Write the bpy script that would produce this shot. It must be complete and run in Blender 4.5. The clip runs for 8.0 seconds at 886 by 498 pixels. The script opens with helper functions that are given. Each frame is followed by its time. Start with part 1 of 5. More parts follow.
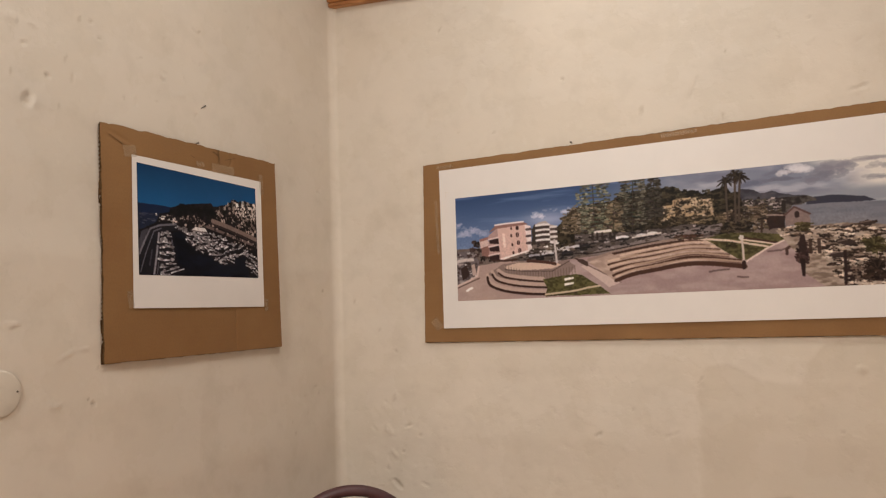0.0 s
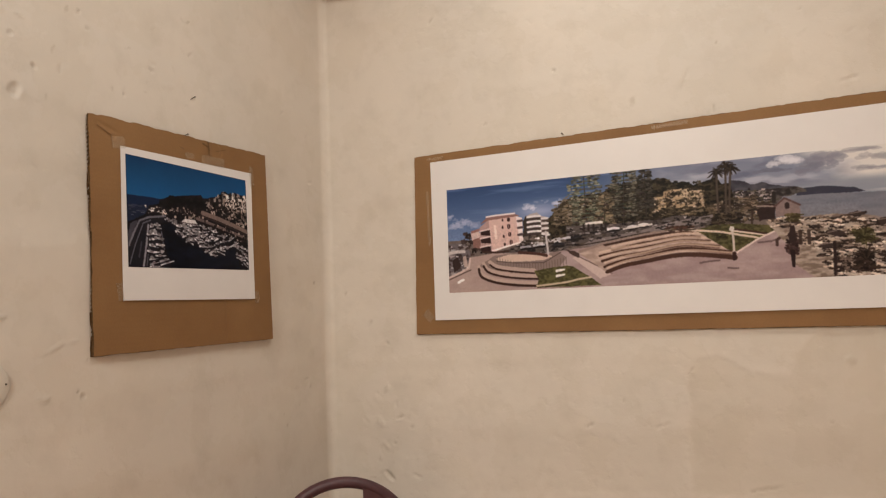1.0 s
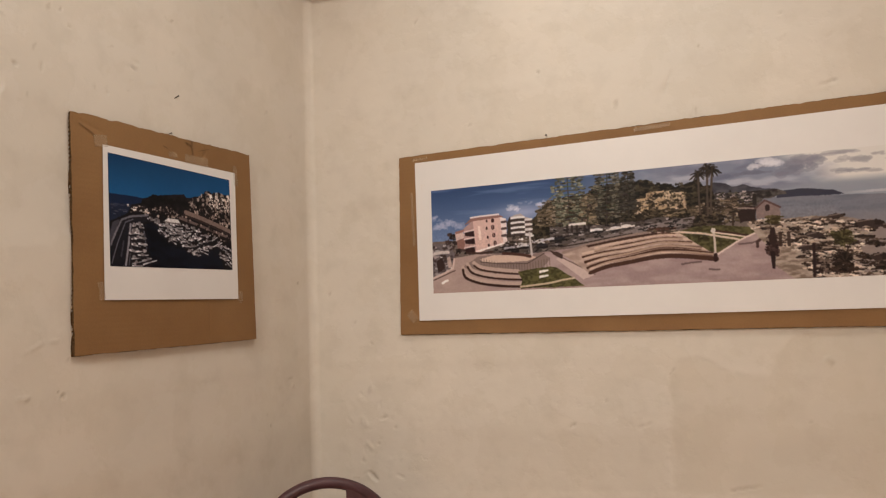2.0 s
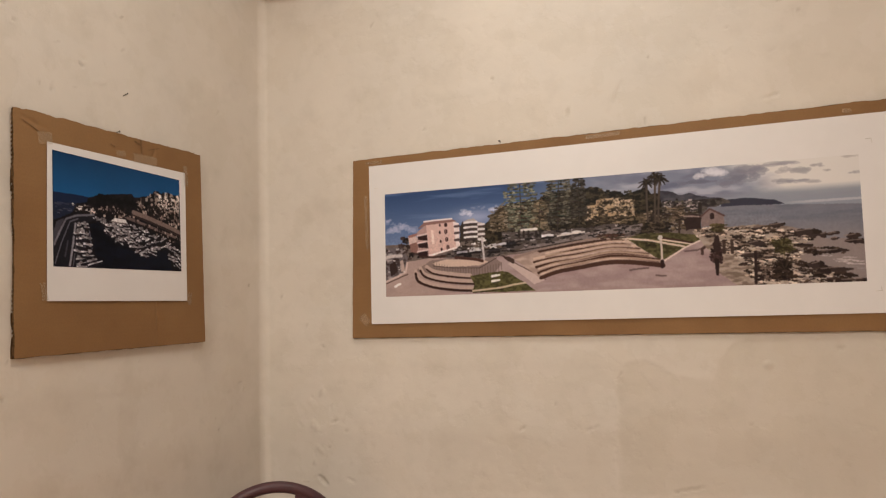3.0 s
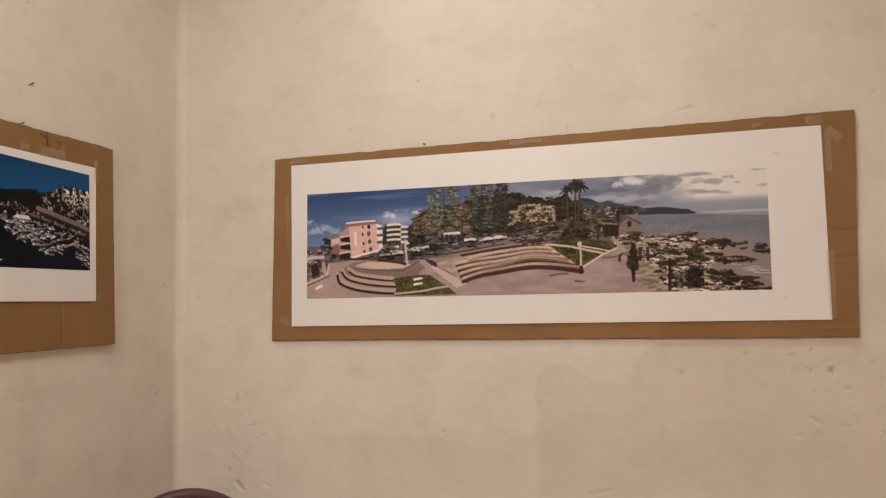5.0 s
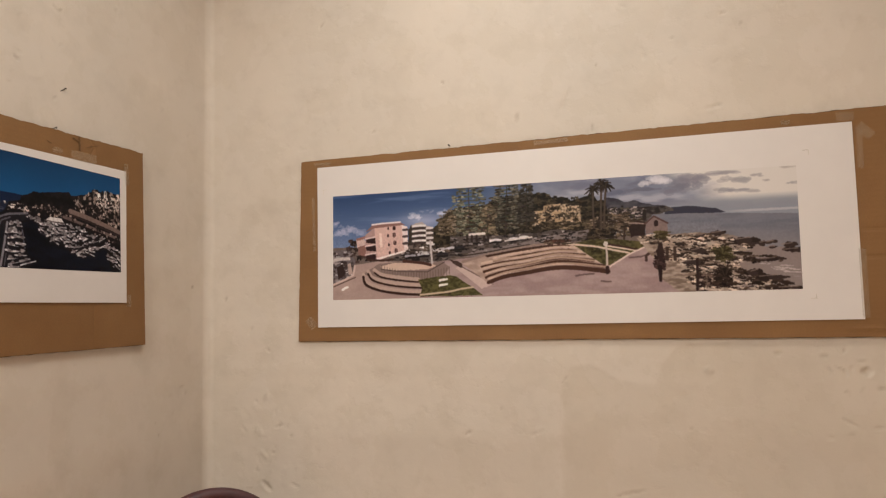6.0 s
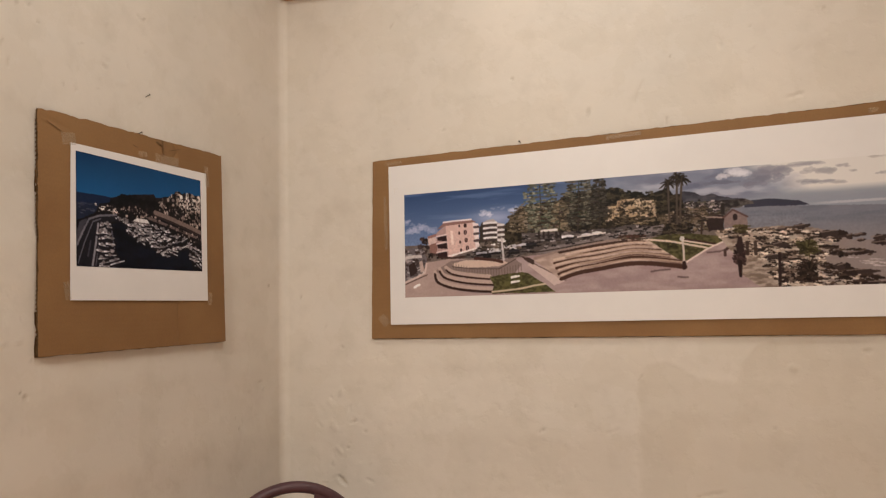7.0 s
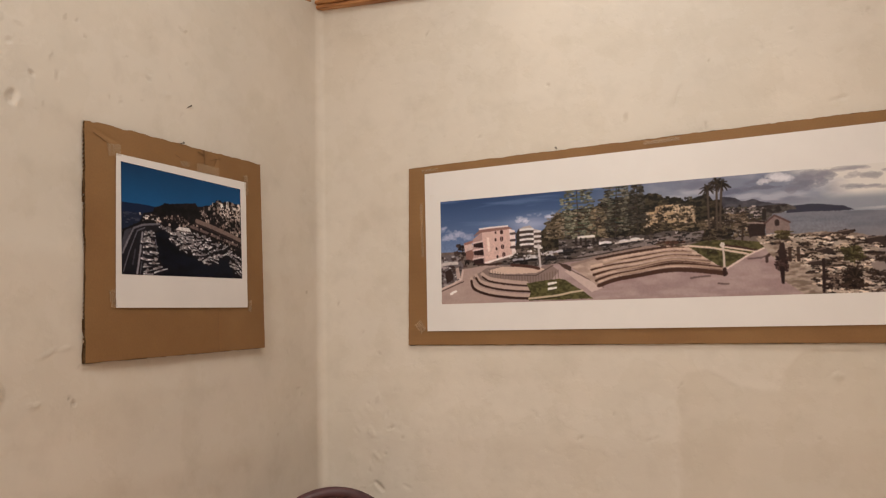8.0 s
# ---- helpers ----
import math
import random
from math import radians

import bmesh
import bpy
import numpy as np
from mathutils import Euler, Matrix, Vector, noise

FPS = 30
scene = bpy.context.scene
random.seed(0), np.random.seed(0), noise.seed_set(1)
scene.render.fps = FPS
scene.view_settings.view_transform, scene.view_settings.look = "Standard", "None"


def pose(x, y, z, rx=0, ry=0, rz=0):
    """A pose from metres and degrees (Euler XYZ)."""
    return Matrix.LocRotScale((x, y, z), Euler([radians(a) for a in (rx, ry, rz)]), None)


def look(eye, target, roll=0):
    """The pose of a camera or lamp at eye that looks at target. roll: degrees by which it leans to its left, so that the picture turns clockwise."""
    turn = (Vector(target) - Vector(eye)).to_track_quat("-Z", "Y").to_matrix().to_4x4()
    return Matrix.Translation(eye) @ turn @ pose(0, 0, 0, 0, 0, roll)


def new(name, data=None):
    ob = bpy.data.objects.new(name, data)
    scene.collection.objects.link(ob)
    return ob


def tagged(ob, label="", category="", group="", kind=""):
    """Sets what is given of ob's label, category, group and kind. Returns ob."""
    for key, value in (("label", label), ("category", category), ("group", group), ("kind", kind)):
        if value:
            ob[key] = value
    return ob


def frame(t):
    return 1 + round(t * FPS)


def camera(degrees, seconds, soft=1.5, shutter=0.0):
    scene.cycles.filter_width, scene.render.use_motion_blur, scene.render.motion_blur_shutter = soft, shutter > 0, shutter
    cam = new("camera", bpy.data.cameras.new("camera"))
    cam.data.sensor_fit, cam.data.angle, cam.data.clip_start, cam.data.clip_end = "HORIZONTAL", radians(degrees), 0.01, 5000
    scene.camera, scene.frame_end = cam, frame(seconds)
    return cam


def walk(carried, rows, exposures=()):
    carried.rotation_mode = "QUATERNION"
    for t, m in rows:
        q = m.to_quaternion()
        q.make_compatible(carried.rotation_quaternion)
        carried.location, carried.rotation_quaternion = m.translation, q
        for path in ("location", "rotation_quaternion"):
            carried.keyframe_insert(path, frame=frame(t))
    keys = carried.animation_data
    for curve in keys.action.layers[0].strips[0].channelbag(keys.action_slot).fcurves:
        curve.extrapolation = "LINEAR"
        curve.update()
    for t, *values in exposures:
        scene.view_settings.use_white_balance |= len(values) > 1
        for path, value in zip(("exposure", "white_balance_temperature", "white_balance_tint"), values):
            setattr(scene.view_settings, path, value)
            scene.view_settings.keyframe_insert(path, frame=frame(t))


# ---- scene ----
# Corner of a plastered room: left wall in the plane x = -0.010, far wall in the plane y = 0.008, floor z = 0.
cam = camera(61.6, 8.0, soft=1.2)
ROWS = [
    (0.0, 1.2072, -1.7644, 1.2899, 95.53, 2.84, 26.35),
    (0.5, 1.2228, -1.7584, 1.2827, 95.34, 3.12, 26.59),
    (1.0, 1.2088, -1.7607, 1.2873, 94.95, 2.98, 25.79),
    (2.5, 1.2200, -1.7633, 1.2834, 95.13, 2.76, 23.62),
    (3.0, 1.2238, -1.7655, 1.2850, 95.10, 2.50, 21.24),
    (3.5, 1.2146, -1.7654, 1.2955, 94.86, 2.33, 17.80),
    (4.0, 1.2381, -1.7616, 1.2986, 94.83, 2.02, 16.10),
    (5.5, 1.2387, -1.7515, 1.2950, 94.69, 2.03, 15.76),
    (6.0, 1.2398, -1.7532, 1.2893, 95.11, 2.13, 17.78),
    (6.5, 1.2285, -1.7567, 1.2888, 95.09, 2.22, 20.24),
    (7.0, 1.2207, -1.7613, 1.2847, 95.24, 2.24, 22.68),
    (7.5, 1.2126, -1.7701, 1.2867, 95.50, 2.29, 24.33),
    (8.0, 1.2141, -1.7690, 1.2909, 95.67, 2.19, 25.21),
]
walk(cam, [(t, pose(x, y, z, rx, ry, rz)) for t, x, y, z, rx, ry, rz in ROWS])

# ---- light ----
ROOM_X, ROOM_Y, ROOM_Z = 3.4, -3.6, 2.70
LEFT_X, FAR_Y = -0.010, 0.008

world = bpy.data.worlds.new("world")
scene.world = world
world.use_nodes = True
world.node_tree.nodes["Background"].inputs["Color"].default_value = (0.9, 0.75, 0.6, 1)
world.node_tree.nodes["Background"].inputs["Strength"].default_value = 0.02


def area_lamp(name, place, target, size, watts, colour):
    data = bpy.data.lights.new(name, "AREA")
    data.shape, data.size, data.energy, data.color = "DISK", size, watts, colour
    ob = new(name, data)
    ob.matrix_world = look(place, target)
    return ob


WARM = (0.970, 0.920, 0.840)
# Main lamp is out of view, its place inferred from shadows under the boards.
area_lamp("unseen_ceiling_lamp", (0.50, -2.75, 2.64), (0.50, -2.74, 0), 0.4, 47.0, WARM)
# Weaker second lamp is added as fill for the walls near the corner.
area_lamp("unseen_ceiling_lamp", (0.88, -0.72, 2.64), (0.88, -0.71, 0), 0.4, 8.6, WARM)
scene.view_settings.exposure = 0.0


# ---- materials ----
def srgb(r, g, b):
    return tuple((c / 255 / 12.92) if c <= 10 else ((c / 255 + 0.055) / 1.055) ** 2.4 for c in (r, g, b))


class Nodes:
    """A small wrapper that adds nodes and links to a material."""

    def __init__(self, name):
        self.mat = bpy.data.materials.new(name)
        self.mat.use_nodes = True
        self.tree = self.mat.node_tree
        self.bsdf = self.tree.nodes["Principled BSDF"]

    def add(self, kind, **values):
        n = self.tree.nodes.new(kind)
        for k, v in values.items():
            n.inputs[k].default_value = v
        return n

    def link(self, a, b):
        self.tree.links.new(a, b)

    def noise(self, scale, detail=4, rough=0.55):
        n = self.add("ShaderNodeTexNoise", Scale=scale, Detail=detail, Roughness=rough)
        c = self.tree.nodes.get("coords") or self.tree.nodes.new("ShaderNodeTexCoord")
        c.name = "coords"
        self.link(c.outputs["Object"], n.inputs["Vector"])
        return n

    def ramp(self, fac, low, high, a=0.35, b=0.65):
        r = self.tree.nodes.new("ShaderNodeValToRGB")
        e = r.color_ramp.elements
        e[0].position, e[1].position = a, b
        e[0].color, e[1].color = (*low, 1), (*high, 1)
        self.link(fac, r.inputs["Fac"])
        return r.outputs["Color"]

    def mix(self, fac, a, b, mode="MIX"):
        m = self.tree.nodes.new("ShaderNodeMix")
        m.data_type, m.blend_type = "RGBA", mode
        for s, v in ((m.inputs[0], fac), (m.inputs[6], a), (m.inputs[7], b)):
            if isinstance(v, (int, float)):
                s.default_value = v
            elif isinstance(v, tuple):
                s.default_value = (*v, 1)
            else:
                self.link(v, s)
        return m.outputs[2]

    def bump(self, height, strength, distance):
        b = self.add("ShaderNodeBump", Strength=strength, Distance=distance)
        self.link(height, b.inputs["Height"])
        old = self.bsdf.inputs["Normal"].links
        if old:
            self.link(old[0].from_socket, b.inputs["Normal"])
        self.link(b.outputs["Normal"], self.bsdf.inputs["Normal"])

    def colour(self, c):
        if isinstance(c, tuple):
            self.bsdf.inputs["Base Color"].default_value = (*c, 1)
        else:
            self.link(c, self.bsdf.inputs["Base Color"])


def plain(name, colour, rough=0.6, metal=0.0, grain=60, vary=0.15, bump=0.0):
    n = Nodes(name)
    f = n.noise(grain)
    n.colour(n.ramp(f.outputs["Fac"], tuple(c * (1 - vary) for c in colour), tuple(min(1, c * (1 + vary)) for c in colour)))
    n.bsdf.inputs["Roughness"].default_value = rough
    n.bsdf.inputs["Metallic"].default_value = metal
    if bump:
        n.bump(f.outputs["Fac"], 0.5, bump)
    return n.mat


def plaster():
    n = Nodes("plaster")
    big, mid, fine = n.noise(1.7, 5), n.noise(11, 7, 0.62), n.noise(190, 3)
    flake, dents = n.noise(6.5, 9, 0.60), n.noise(30, 4, 0.5)
    c = n.ramp(big.outputs["Fac"], (0.672, 0.622, 0.560), (0.735, 0.672, 0.598), 0.36, 0.62)
    c = n.mix(0.42, c, n.ramp(mid.outputs["Fac"], (0.84, 0.83, 0.81), (1, 1, 1), 0.30, 0.50), "MULTIPLY")
    c = n.mix(0.35, c, n.ramp(flake.outputs["Fac"], (0.94, 0.93, 0.90), (1, 1, 1), 0.475, 0.49), "MULTIPLY")
    at = n.tree.nodes.new("ShaderNodeAttribute")
    at.attribute_name = "stain_tone"
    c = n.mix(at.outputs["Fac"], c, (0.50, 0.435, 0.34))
    ch = n.tree.nodes.new("ShaderNodeAttribute")
    ch.attribute_name = "chip"
    c = n.mix(ch.outputs["Fac"], c, (0.36, 0.29, 0.21))
    n.colour(c)
    n.bsdf.inputs["Roughness"].default_value = 0.62
    n.bump(n.ramp(flake.outputs["Fac"], (0, 0, 0), (1, 1, 1), 0.46, 0.49), 0.22, 0.0007)
    n.bump(n.ramp(dents.outputs["Fac"], (0, 0, 0), (1, 1, 1), 0.28, 0.40), 0.30, 0.0010)
    n.bump(mid.outputs["Fac"], 0.22, 0.003)
    n.bump(fine.outputs["Fac"], 0.25, 0.0007)
    return n.mat


def cardboard(name="cardboard", k=1.0):
    n = Nodes(name)
    big, fibre = n.noise(5, 4), n.noise(260, 2)
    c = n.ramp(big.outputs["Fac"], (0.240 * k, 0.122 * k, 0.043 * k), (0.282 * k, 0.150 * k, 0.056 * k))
    c = n.mix(0.35, c, n.ramp(fibre.outputs["Fac"], (0.8, 0.8, 0.8), (1, 1, 1)), "MULTIPLY")
    n.colour(c)
    n.bsdf.inputs["Roughness"].default_value = 0.7
    w = n.add("ShaderNodeTexWave", Scale=28.0, Distortion=0.6)
    w.bands_direction = "Z"
    n.link(n.tree.nodes["coords"].outputs["Object"], w.inputs["Vector"])
    n.bump(w.outputs["Fac"], 0.10, 0.0006)
    n.bump(fibre.outputs["Fac"], 0.1, 0.0003)
    return n.mat


def printed(name):
    n = Nodes(name)
    at = n.tree.nodes.new("ShaderNodeAttribute")
    at.attribute_name = "ink"
    n.colour(at.outputs["Color"])
    n.bsdf.inputs["Roughness"].default_value = 0.42
    n.bsdf.inputs["Specular IOR Level"].default_value = 0.12
    return n.mat


def tape():
    n = Nodes("tape")
    n.colour(n.ramp(n.noise(90).outputs["Fac"], (0.60, 0.47, 0.33), (0.75, 0.62, 0.46)))
    n.bsdf.inputs["Roughness"].default_value = 0.35
    n.bsdf.inputs["Alpha"].default_value = 0.11
    return n.mat


def wood():
    n = Nodes("varnished_wood")
    w = n.noise(9, 6)
    m = n.tree.nodes.new("ShaderNodeMapping")
    m.inputs["Scale"].default_value = (0.25, 6, 9)
    n.link(n.tree.nodes["coords"].outputs["Object"], m.inputs["Vector"])
    n.link(m.outputs["Vector"], w.inputs["Vector"])
    n.colour(n.ramp(w.outputs["Fac"], (0.32, 0.13, 0.045), (0.56, 0.28, 0.11)))
    n.bsdf.inputs["Roughness"].default_value = 0.45
    n.bump(w.outputs["Fac"], 0.3, 0.001)
    return n.mat


PLASTER = plaster()
CEILING = plain("ceiling_paint", (0.80, 0.77, 0.72), 0.8, 0, 8, 0.04, 0.001)
FLOOR = plain("floor_terracotta", (0.50, 0.30, 0.19), 0.55, 0, 6, 0.2, 0.001)
# The core is the same cardboard with the edge gap's shade in its colour.
BOARD, SHADED_CORE = cardboard(), cardboard("cardboard_core_shaded", 0.45)
PAPER = plain("photo_paper", (0.79, 0.765, 0.765), 0.42, 0, 12, 0.015)
PRINT = printed("printed_ink")
TAPE = tape()
WOOD = wood()
PURPLE = plain("aubergine_plastic", (0.070, 0.027, 0.033), 0.48, 0, 40, 0.12, 0.0004)
STEEL = plain("dull_steel", (0.16, 0.14, 0.12), 0.45, 0.8, 200, 0.3)
COVER = plain("cover_plastic", (0.66, 0.61, 0.54), 0.5, 0, 20, 0.05)
MARKS = plain("crop_mark_ink", (0.70, 0.67, 0.64), 0.5)
TEAR = plain("torn_liner", (0.16, 0.085, 0.035), 0.85, 0, 300, 0.3)
RUBBER = plain("foot_rubber", (0.03, 0.03, 0.03), 0.7)


# ---- mesh helpers ----
def finish(name, verts, faces, material, parent=None, label="", smooth=False):
    me = bpy.data.meshes.new(name)
    me.from_pydata([tuple(map(float, v)) for v in verts], [], [tuple(map(int, f)) for f in faces])
    me.materials.append(material)
    if smooth:
        me.polygons.foreach_set("use_smooth", [True] * len(me.polygons))
    me.update()
    ob = new(name, me)
    ob.parent = parent
    if label:
        ob["label"] = label
    return ob


def part(name, bm, material, parent=None, label="", smooth=False):
    me = bpy.data.meshes.new(name)
    bmesh.ops.recalc_face_normals(bm, faces=bm.faces)
    bm.to_mesh(me)
    bm.free()
    me.materials.append(material)
    if smooth:
        me.polygons.foreach_set("use_smooth", [True] * len(me.polygons))
    ob = new(name, me)
    ob.parent = parent
    if label:
        ob["label"] = label
    return ob


def grid_faces(nu, nv):
    i = np.arange(nu - 1)[:, None] * nv + np.arange(nv - 1)[None, :]
    i = i.ravel()
    return np.stack([i, i + nv, i + nv + 1, i + 1], 1)


def box(bm, lo, hi, bevel=0.0, m=Matrix()):
    made = bmesh.ops.create_cube(bm, size=1, matrix=m @ Matrix.Translation((Vector(lo) + Vector(hi)) / 2) @ Matrix.Diagonal((*(Vector(hi) - Vector(lo)), 1)))
    if bevel:
        edges = list({e for v in made["verts"] for e in v.link_edges})
        bmesh.ops.bevel(bm, geom=edges, offset=bevel, segments=2, affect="EDGES", profile=0.6)


def tube(bm, path, radius, sides=14, flat=1.0, caps=True):
    """A round bar along a path; radius may be a list, flat squeezes it across its own side axis."""
    path = [Vector(p) for p in path]
    rings, side = [], None
    for i, p in enumerate(path):
        d = (path[min(i + 1, len(path) - 1)] - path[max(i - 1, 0)]).normalized()
        if side is None:
            side = d.cross(Vector((0.3, 0.9, 0.2))).normalized()
        side = (side - d * side.dot(d)).normalized()
        up = d.cross(side)
        r = radius[i] if isinstance(radius, (list, tuple)) else radius
        rings.append([bm.verts.new(p + r * (side * math.cos(a) + up * math.sin(a) * flat)) for a in (2 * math.pi * k / sides for k in range(sides))])
    for a, b in zip(rings, rings[1:]):
        for k in range(sides):
            bm.faces.new((a[k], a[(k + 1) % sides], b[(k + 1) % sides], b[k]))
    if caps:
        bm.faces.new(rings[0][::-1])
        bm.faces.new(rings[-1])


def value_noise(x, y, seed):
    """Smooth lattice noise in 0..1 for arrays of coordinates in cells."""
    xi, yi = np.floor(x).astype(int), np.floor(y).astype(int)
    fx, fy = x - xi, y - yi
    fx, fy = fx * fx * (3 - 2 * fx), fy * fy * (3 - 2 * fy)

    def h(a, b):
        s = np.sin(a * 127.1 + b * 311.7 + seed * 74.7) * 43758.5453
        return s - np.floor(s)

    return (h(xi, yi) * (1 - fx) + h(xi + 1, yi) * fx) * (1 - fy) + (h(xi, yi + 1) * (1 - fx) + h(xi + 1, yi + 1) * fx) * fy


def fbm(x, y, seed, octaves=4):
    total, amp, norm = 0, 1.0, 0.0
    for k in range(octaves):
        total = total + amp * value_noise(x * 2 ** k, y * 2 ** k, seed + 13 * k)
        norm, amp = norm + amp, amp * 0.5
    return total / norm


def inside(u, v, pts):
    """Which of the points lie in the polygon."""
    r = np.zeros(u.shape, bool)
    for (x0, y0), (x1, y1) in zip(pts, pts[1:] + pts[:1]):
        if y0 != y1:
            r ^= ((y0 > v) != (y1 > v)) & (u < (x1 - x0) * (v - y0) / (y1 - y0) + x0)
    return r


# ---- walls, floor, ceiling ----
def spaced(lo, a, b, hi, fine, coarse):
    """Grid lines, fine between a and b, coarse outside."""
    out = list(np.arange(a, b + fine / 2, fine))
    if lo < a:
        out = list(np.linspace(lo, a, max(2, int((a - lo) / coarse) + 1))[:-1]) + out
    if hi > b:
        out = out + list(np.linspace(out[-1], hi, max(2, int((hi - b) / coarse) + 1))[1:])
    return np.array(out)


def gouges(a, z, marks):
    """Chips and gouges: place, length, width, turn in degrees, depth (a negative one stands proud), bareness."""
    d, bare = np.zeros(a.shape), np.zeros(a.shape)
    for k, (ca, cz, ln, wd, turn, depth, chip) in enumerate(marks):
        near = (abs(a - ca) < 3 * ln) & (abs(z - cz) < 3 * ln)
        da, dz = a[near] - ca, z[near] - cz
        c, s = math.cos(radians(turn)), math.sin(radians(turn))
        p, q = (da * c + dz * s) / ln, (-da * s + dz * c) / wd
        rag = 0.7 + 0.7 * fbm(da * 160 + 7 * k, dz * 160, 5 + k, 3)
        w = np.clip((1.25 - np.sqrt(p * p + q * q) * rag * 1.2) * 2.2, 0, 1) * (0.35 + 1.1 * fbm(da * 240, dz * 240, 3 + k, 2))
        depth = depth if depth > 0 else 0.5 * depth
        d[near] -= 1.4 * depth * w
        lip = np.exp(-((np.sqrt(p * p + (q + 1.1) ** 2) - 0.2) ** 2) * 4)
        d[near] += 0.45 * abs(depth) * lip * (chip < 0.9)
        bare[near] = np.maximum(bare[near], chip * w)
    return d, bare


def scatter(count, a0, a1, z0, z1, seed, deep=1.0):
    """Small pits and crumbs at random in a patch of wall."""
    r = random.Random(seed)
    return [(r.uniform(a0, a1), r.uniform(z0, z1), r.uniform(0.004, 0.014), r.uniform(0.0022, 0.0045), r.uniform(0, 180),
             deep * r.choice((-0.4, 1)) * r.uniform(0.0007, 0.0018), r.choice((0, 0.1, 0.3))) for _ in range(count)]


def plaster_wall(name, along, heights, place, away, marks, patch, seed, label):
    A, Z = np.meshgrid(along, heights, indexing="ij")
    d = 0.008 * (fbm(A * 1.9, Z * 1.9, seed, 2) - 0.5) + 0.0020 * (fbm(A * 8, Z * 8, seed + 1, 2) - 0.5) + 0.0006 * (fbm(A * 42, Z * 42, seed + 2, 3) - 0.5)
    g, bare = gouges(A, Z, marks)
    d = (d + 0.004 * (fbm(Z * 9, Z * 0 + 2, 91, 3) - 0.5)) * np.clip((away(A) - SEAM) / 0.06, 0, 1)
    g = g * np.clip((away(A) - SEAM) / 0.006, 0, 1)
    stain_tone = 0.10 * np.clip((fbm(A * 5, Z * 5, seed + 5, 5) - 0.56) * 5, 0, 1)
    lift, tone = patch(A, Z)
    d = d + g + lift
    xyz = place(A, Z, d)
    nu, nv = A.shape
    ob = finish(name, xyz.reshape(-1, 3), grid_faces(nu, nv), PLASTER, None, "", True)
    for key, values in (("stain_tone", np.clip(stain_tone + tone, 0, 1)), ("chip", bare)):
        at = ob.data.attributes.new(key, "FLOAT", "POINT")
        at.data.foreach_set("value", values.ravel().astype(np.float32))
    return tagged(ob, label, "wall", "", "structure")


def soft_polygon(A, Z, pts, wobble, seed):
    """An uneven patch with a feathered edge."""
    layers = [inside(A + w * (fbm(A * 22, Z * 22, seed + k, 4) - 0.5), Z + w * (fbm(A * 22, Z * 22, seed + 9 + k, 4) - 0.5), pts) for k, w in enumerate((wobble, 1.6 * wobble, 2.2 * wobble, 3 * wobble))]
    return sum(m.astype(float) for m in layers) / len(layers)


CORNER = 0.024
SEAM = CORNER * (1 - math.sqrt(0.5))  # the two walls meet halfway round the curve


def lean(z):
    """The old corner is out of plumb: how far it stands in at each height."""
    return 0.019 * (np.clip(z, 0.75, 2.35) - 1.12)



def rounding(a):
    """How far the plaster swells out near the rounded inner corner."""
    k = np.clip(CORNER - a, 0, CORNER)
    return CORNER - np.sqrt(CORNER ** 2 - k ** 2 + 1e-12)


def far_patch(A, Z):
    old = soft_polygon(A, Z, [(0.948, 0.853), (0.953, 1.009), (0.963, 1.124), (0.980, 1.153), (1.020, 1.165), (1.049, 1.155), (1.095, 1.125), (1.170, 1.110), (1.190, 1.163), (1.230, 1.205), (1.631, 1.203), (1.836, 1.153), (1.912, 0.885)], 0.02, 71)
    low = soft_polygon(A, Z, [(0.604, 0.842), (0.615, 0.951), (0.697, 0.993), (0.795, 0.967), (0.879, 1.008), (0.946, 0.996), (0.933, 0.853)], 0.03, 75)
    # tone deepens along the inner corner, more towards the floor
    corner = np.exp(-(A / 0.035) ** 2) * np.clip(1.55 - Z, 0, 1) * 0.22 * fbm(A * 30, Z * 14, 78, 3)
    fillet = rounding(A - LEFT_X)
    # uneven darker, slightly raised blotch low beside the corner
    blotch = 0.30 * np.exp(-((A - 0.13) / 0.10) ** 2 - ((Z - 0.99) / 0.13) ** 2) * fbm(A * 22, Z * 22, 79, 4)
    return -0.0009 * old - 0.0005 * low + fillet + 0.003 * blotch, 0.22 * old + 0.12 * low + corner + blotch


def left_patch(A, Z):
    fillet = rounding(FAR_Y - A)
    # this wall's tone also deepens near the corner and lower down
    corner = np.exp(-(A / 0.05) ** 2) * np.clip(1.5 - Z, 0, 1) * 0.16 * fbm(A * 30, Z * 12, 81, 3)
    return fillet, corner


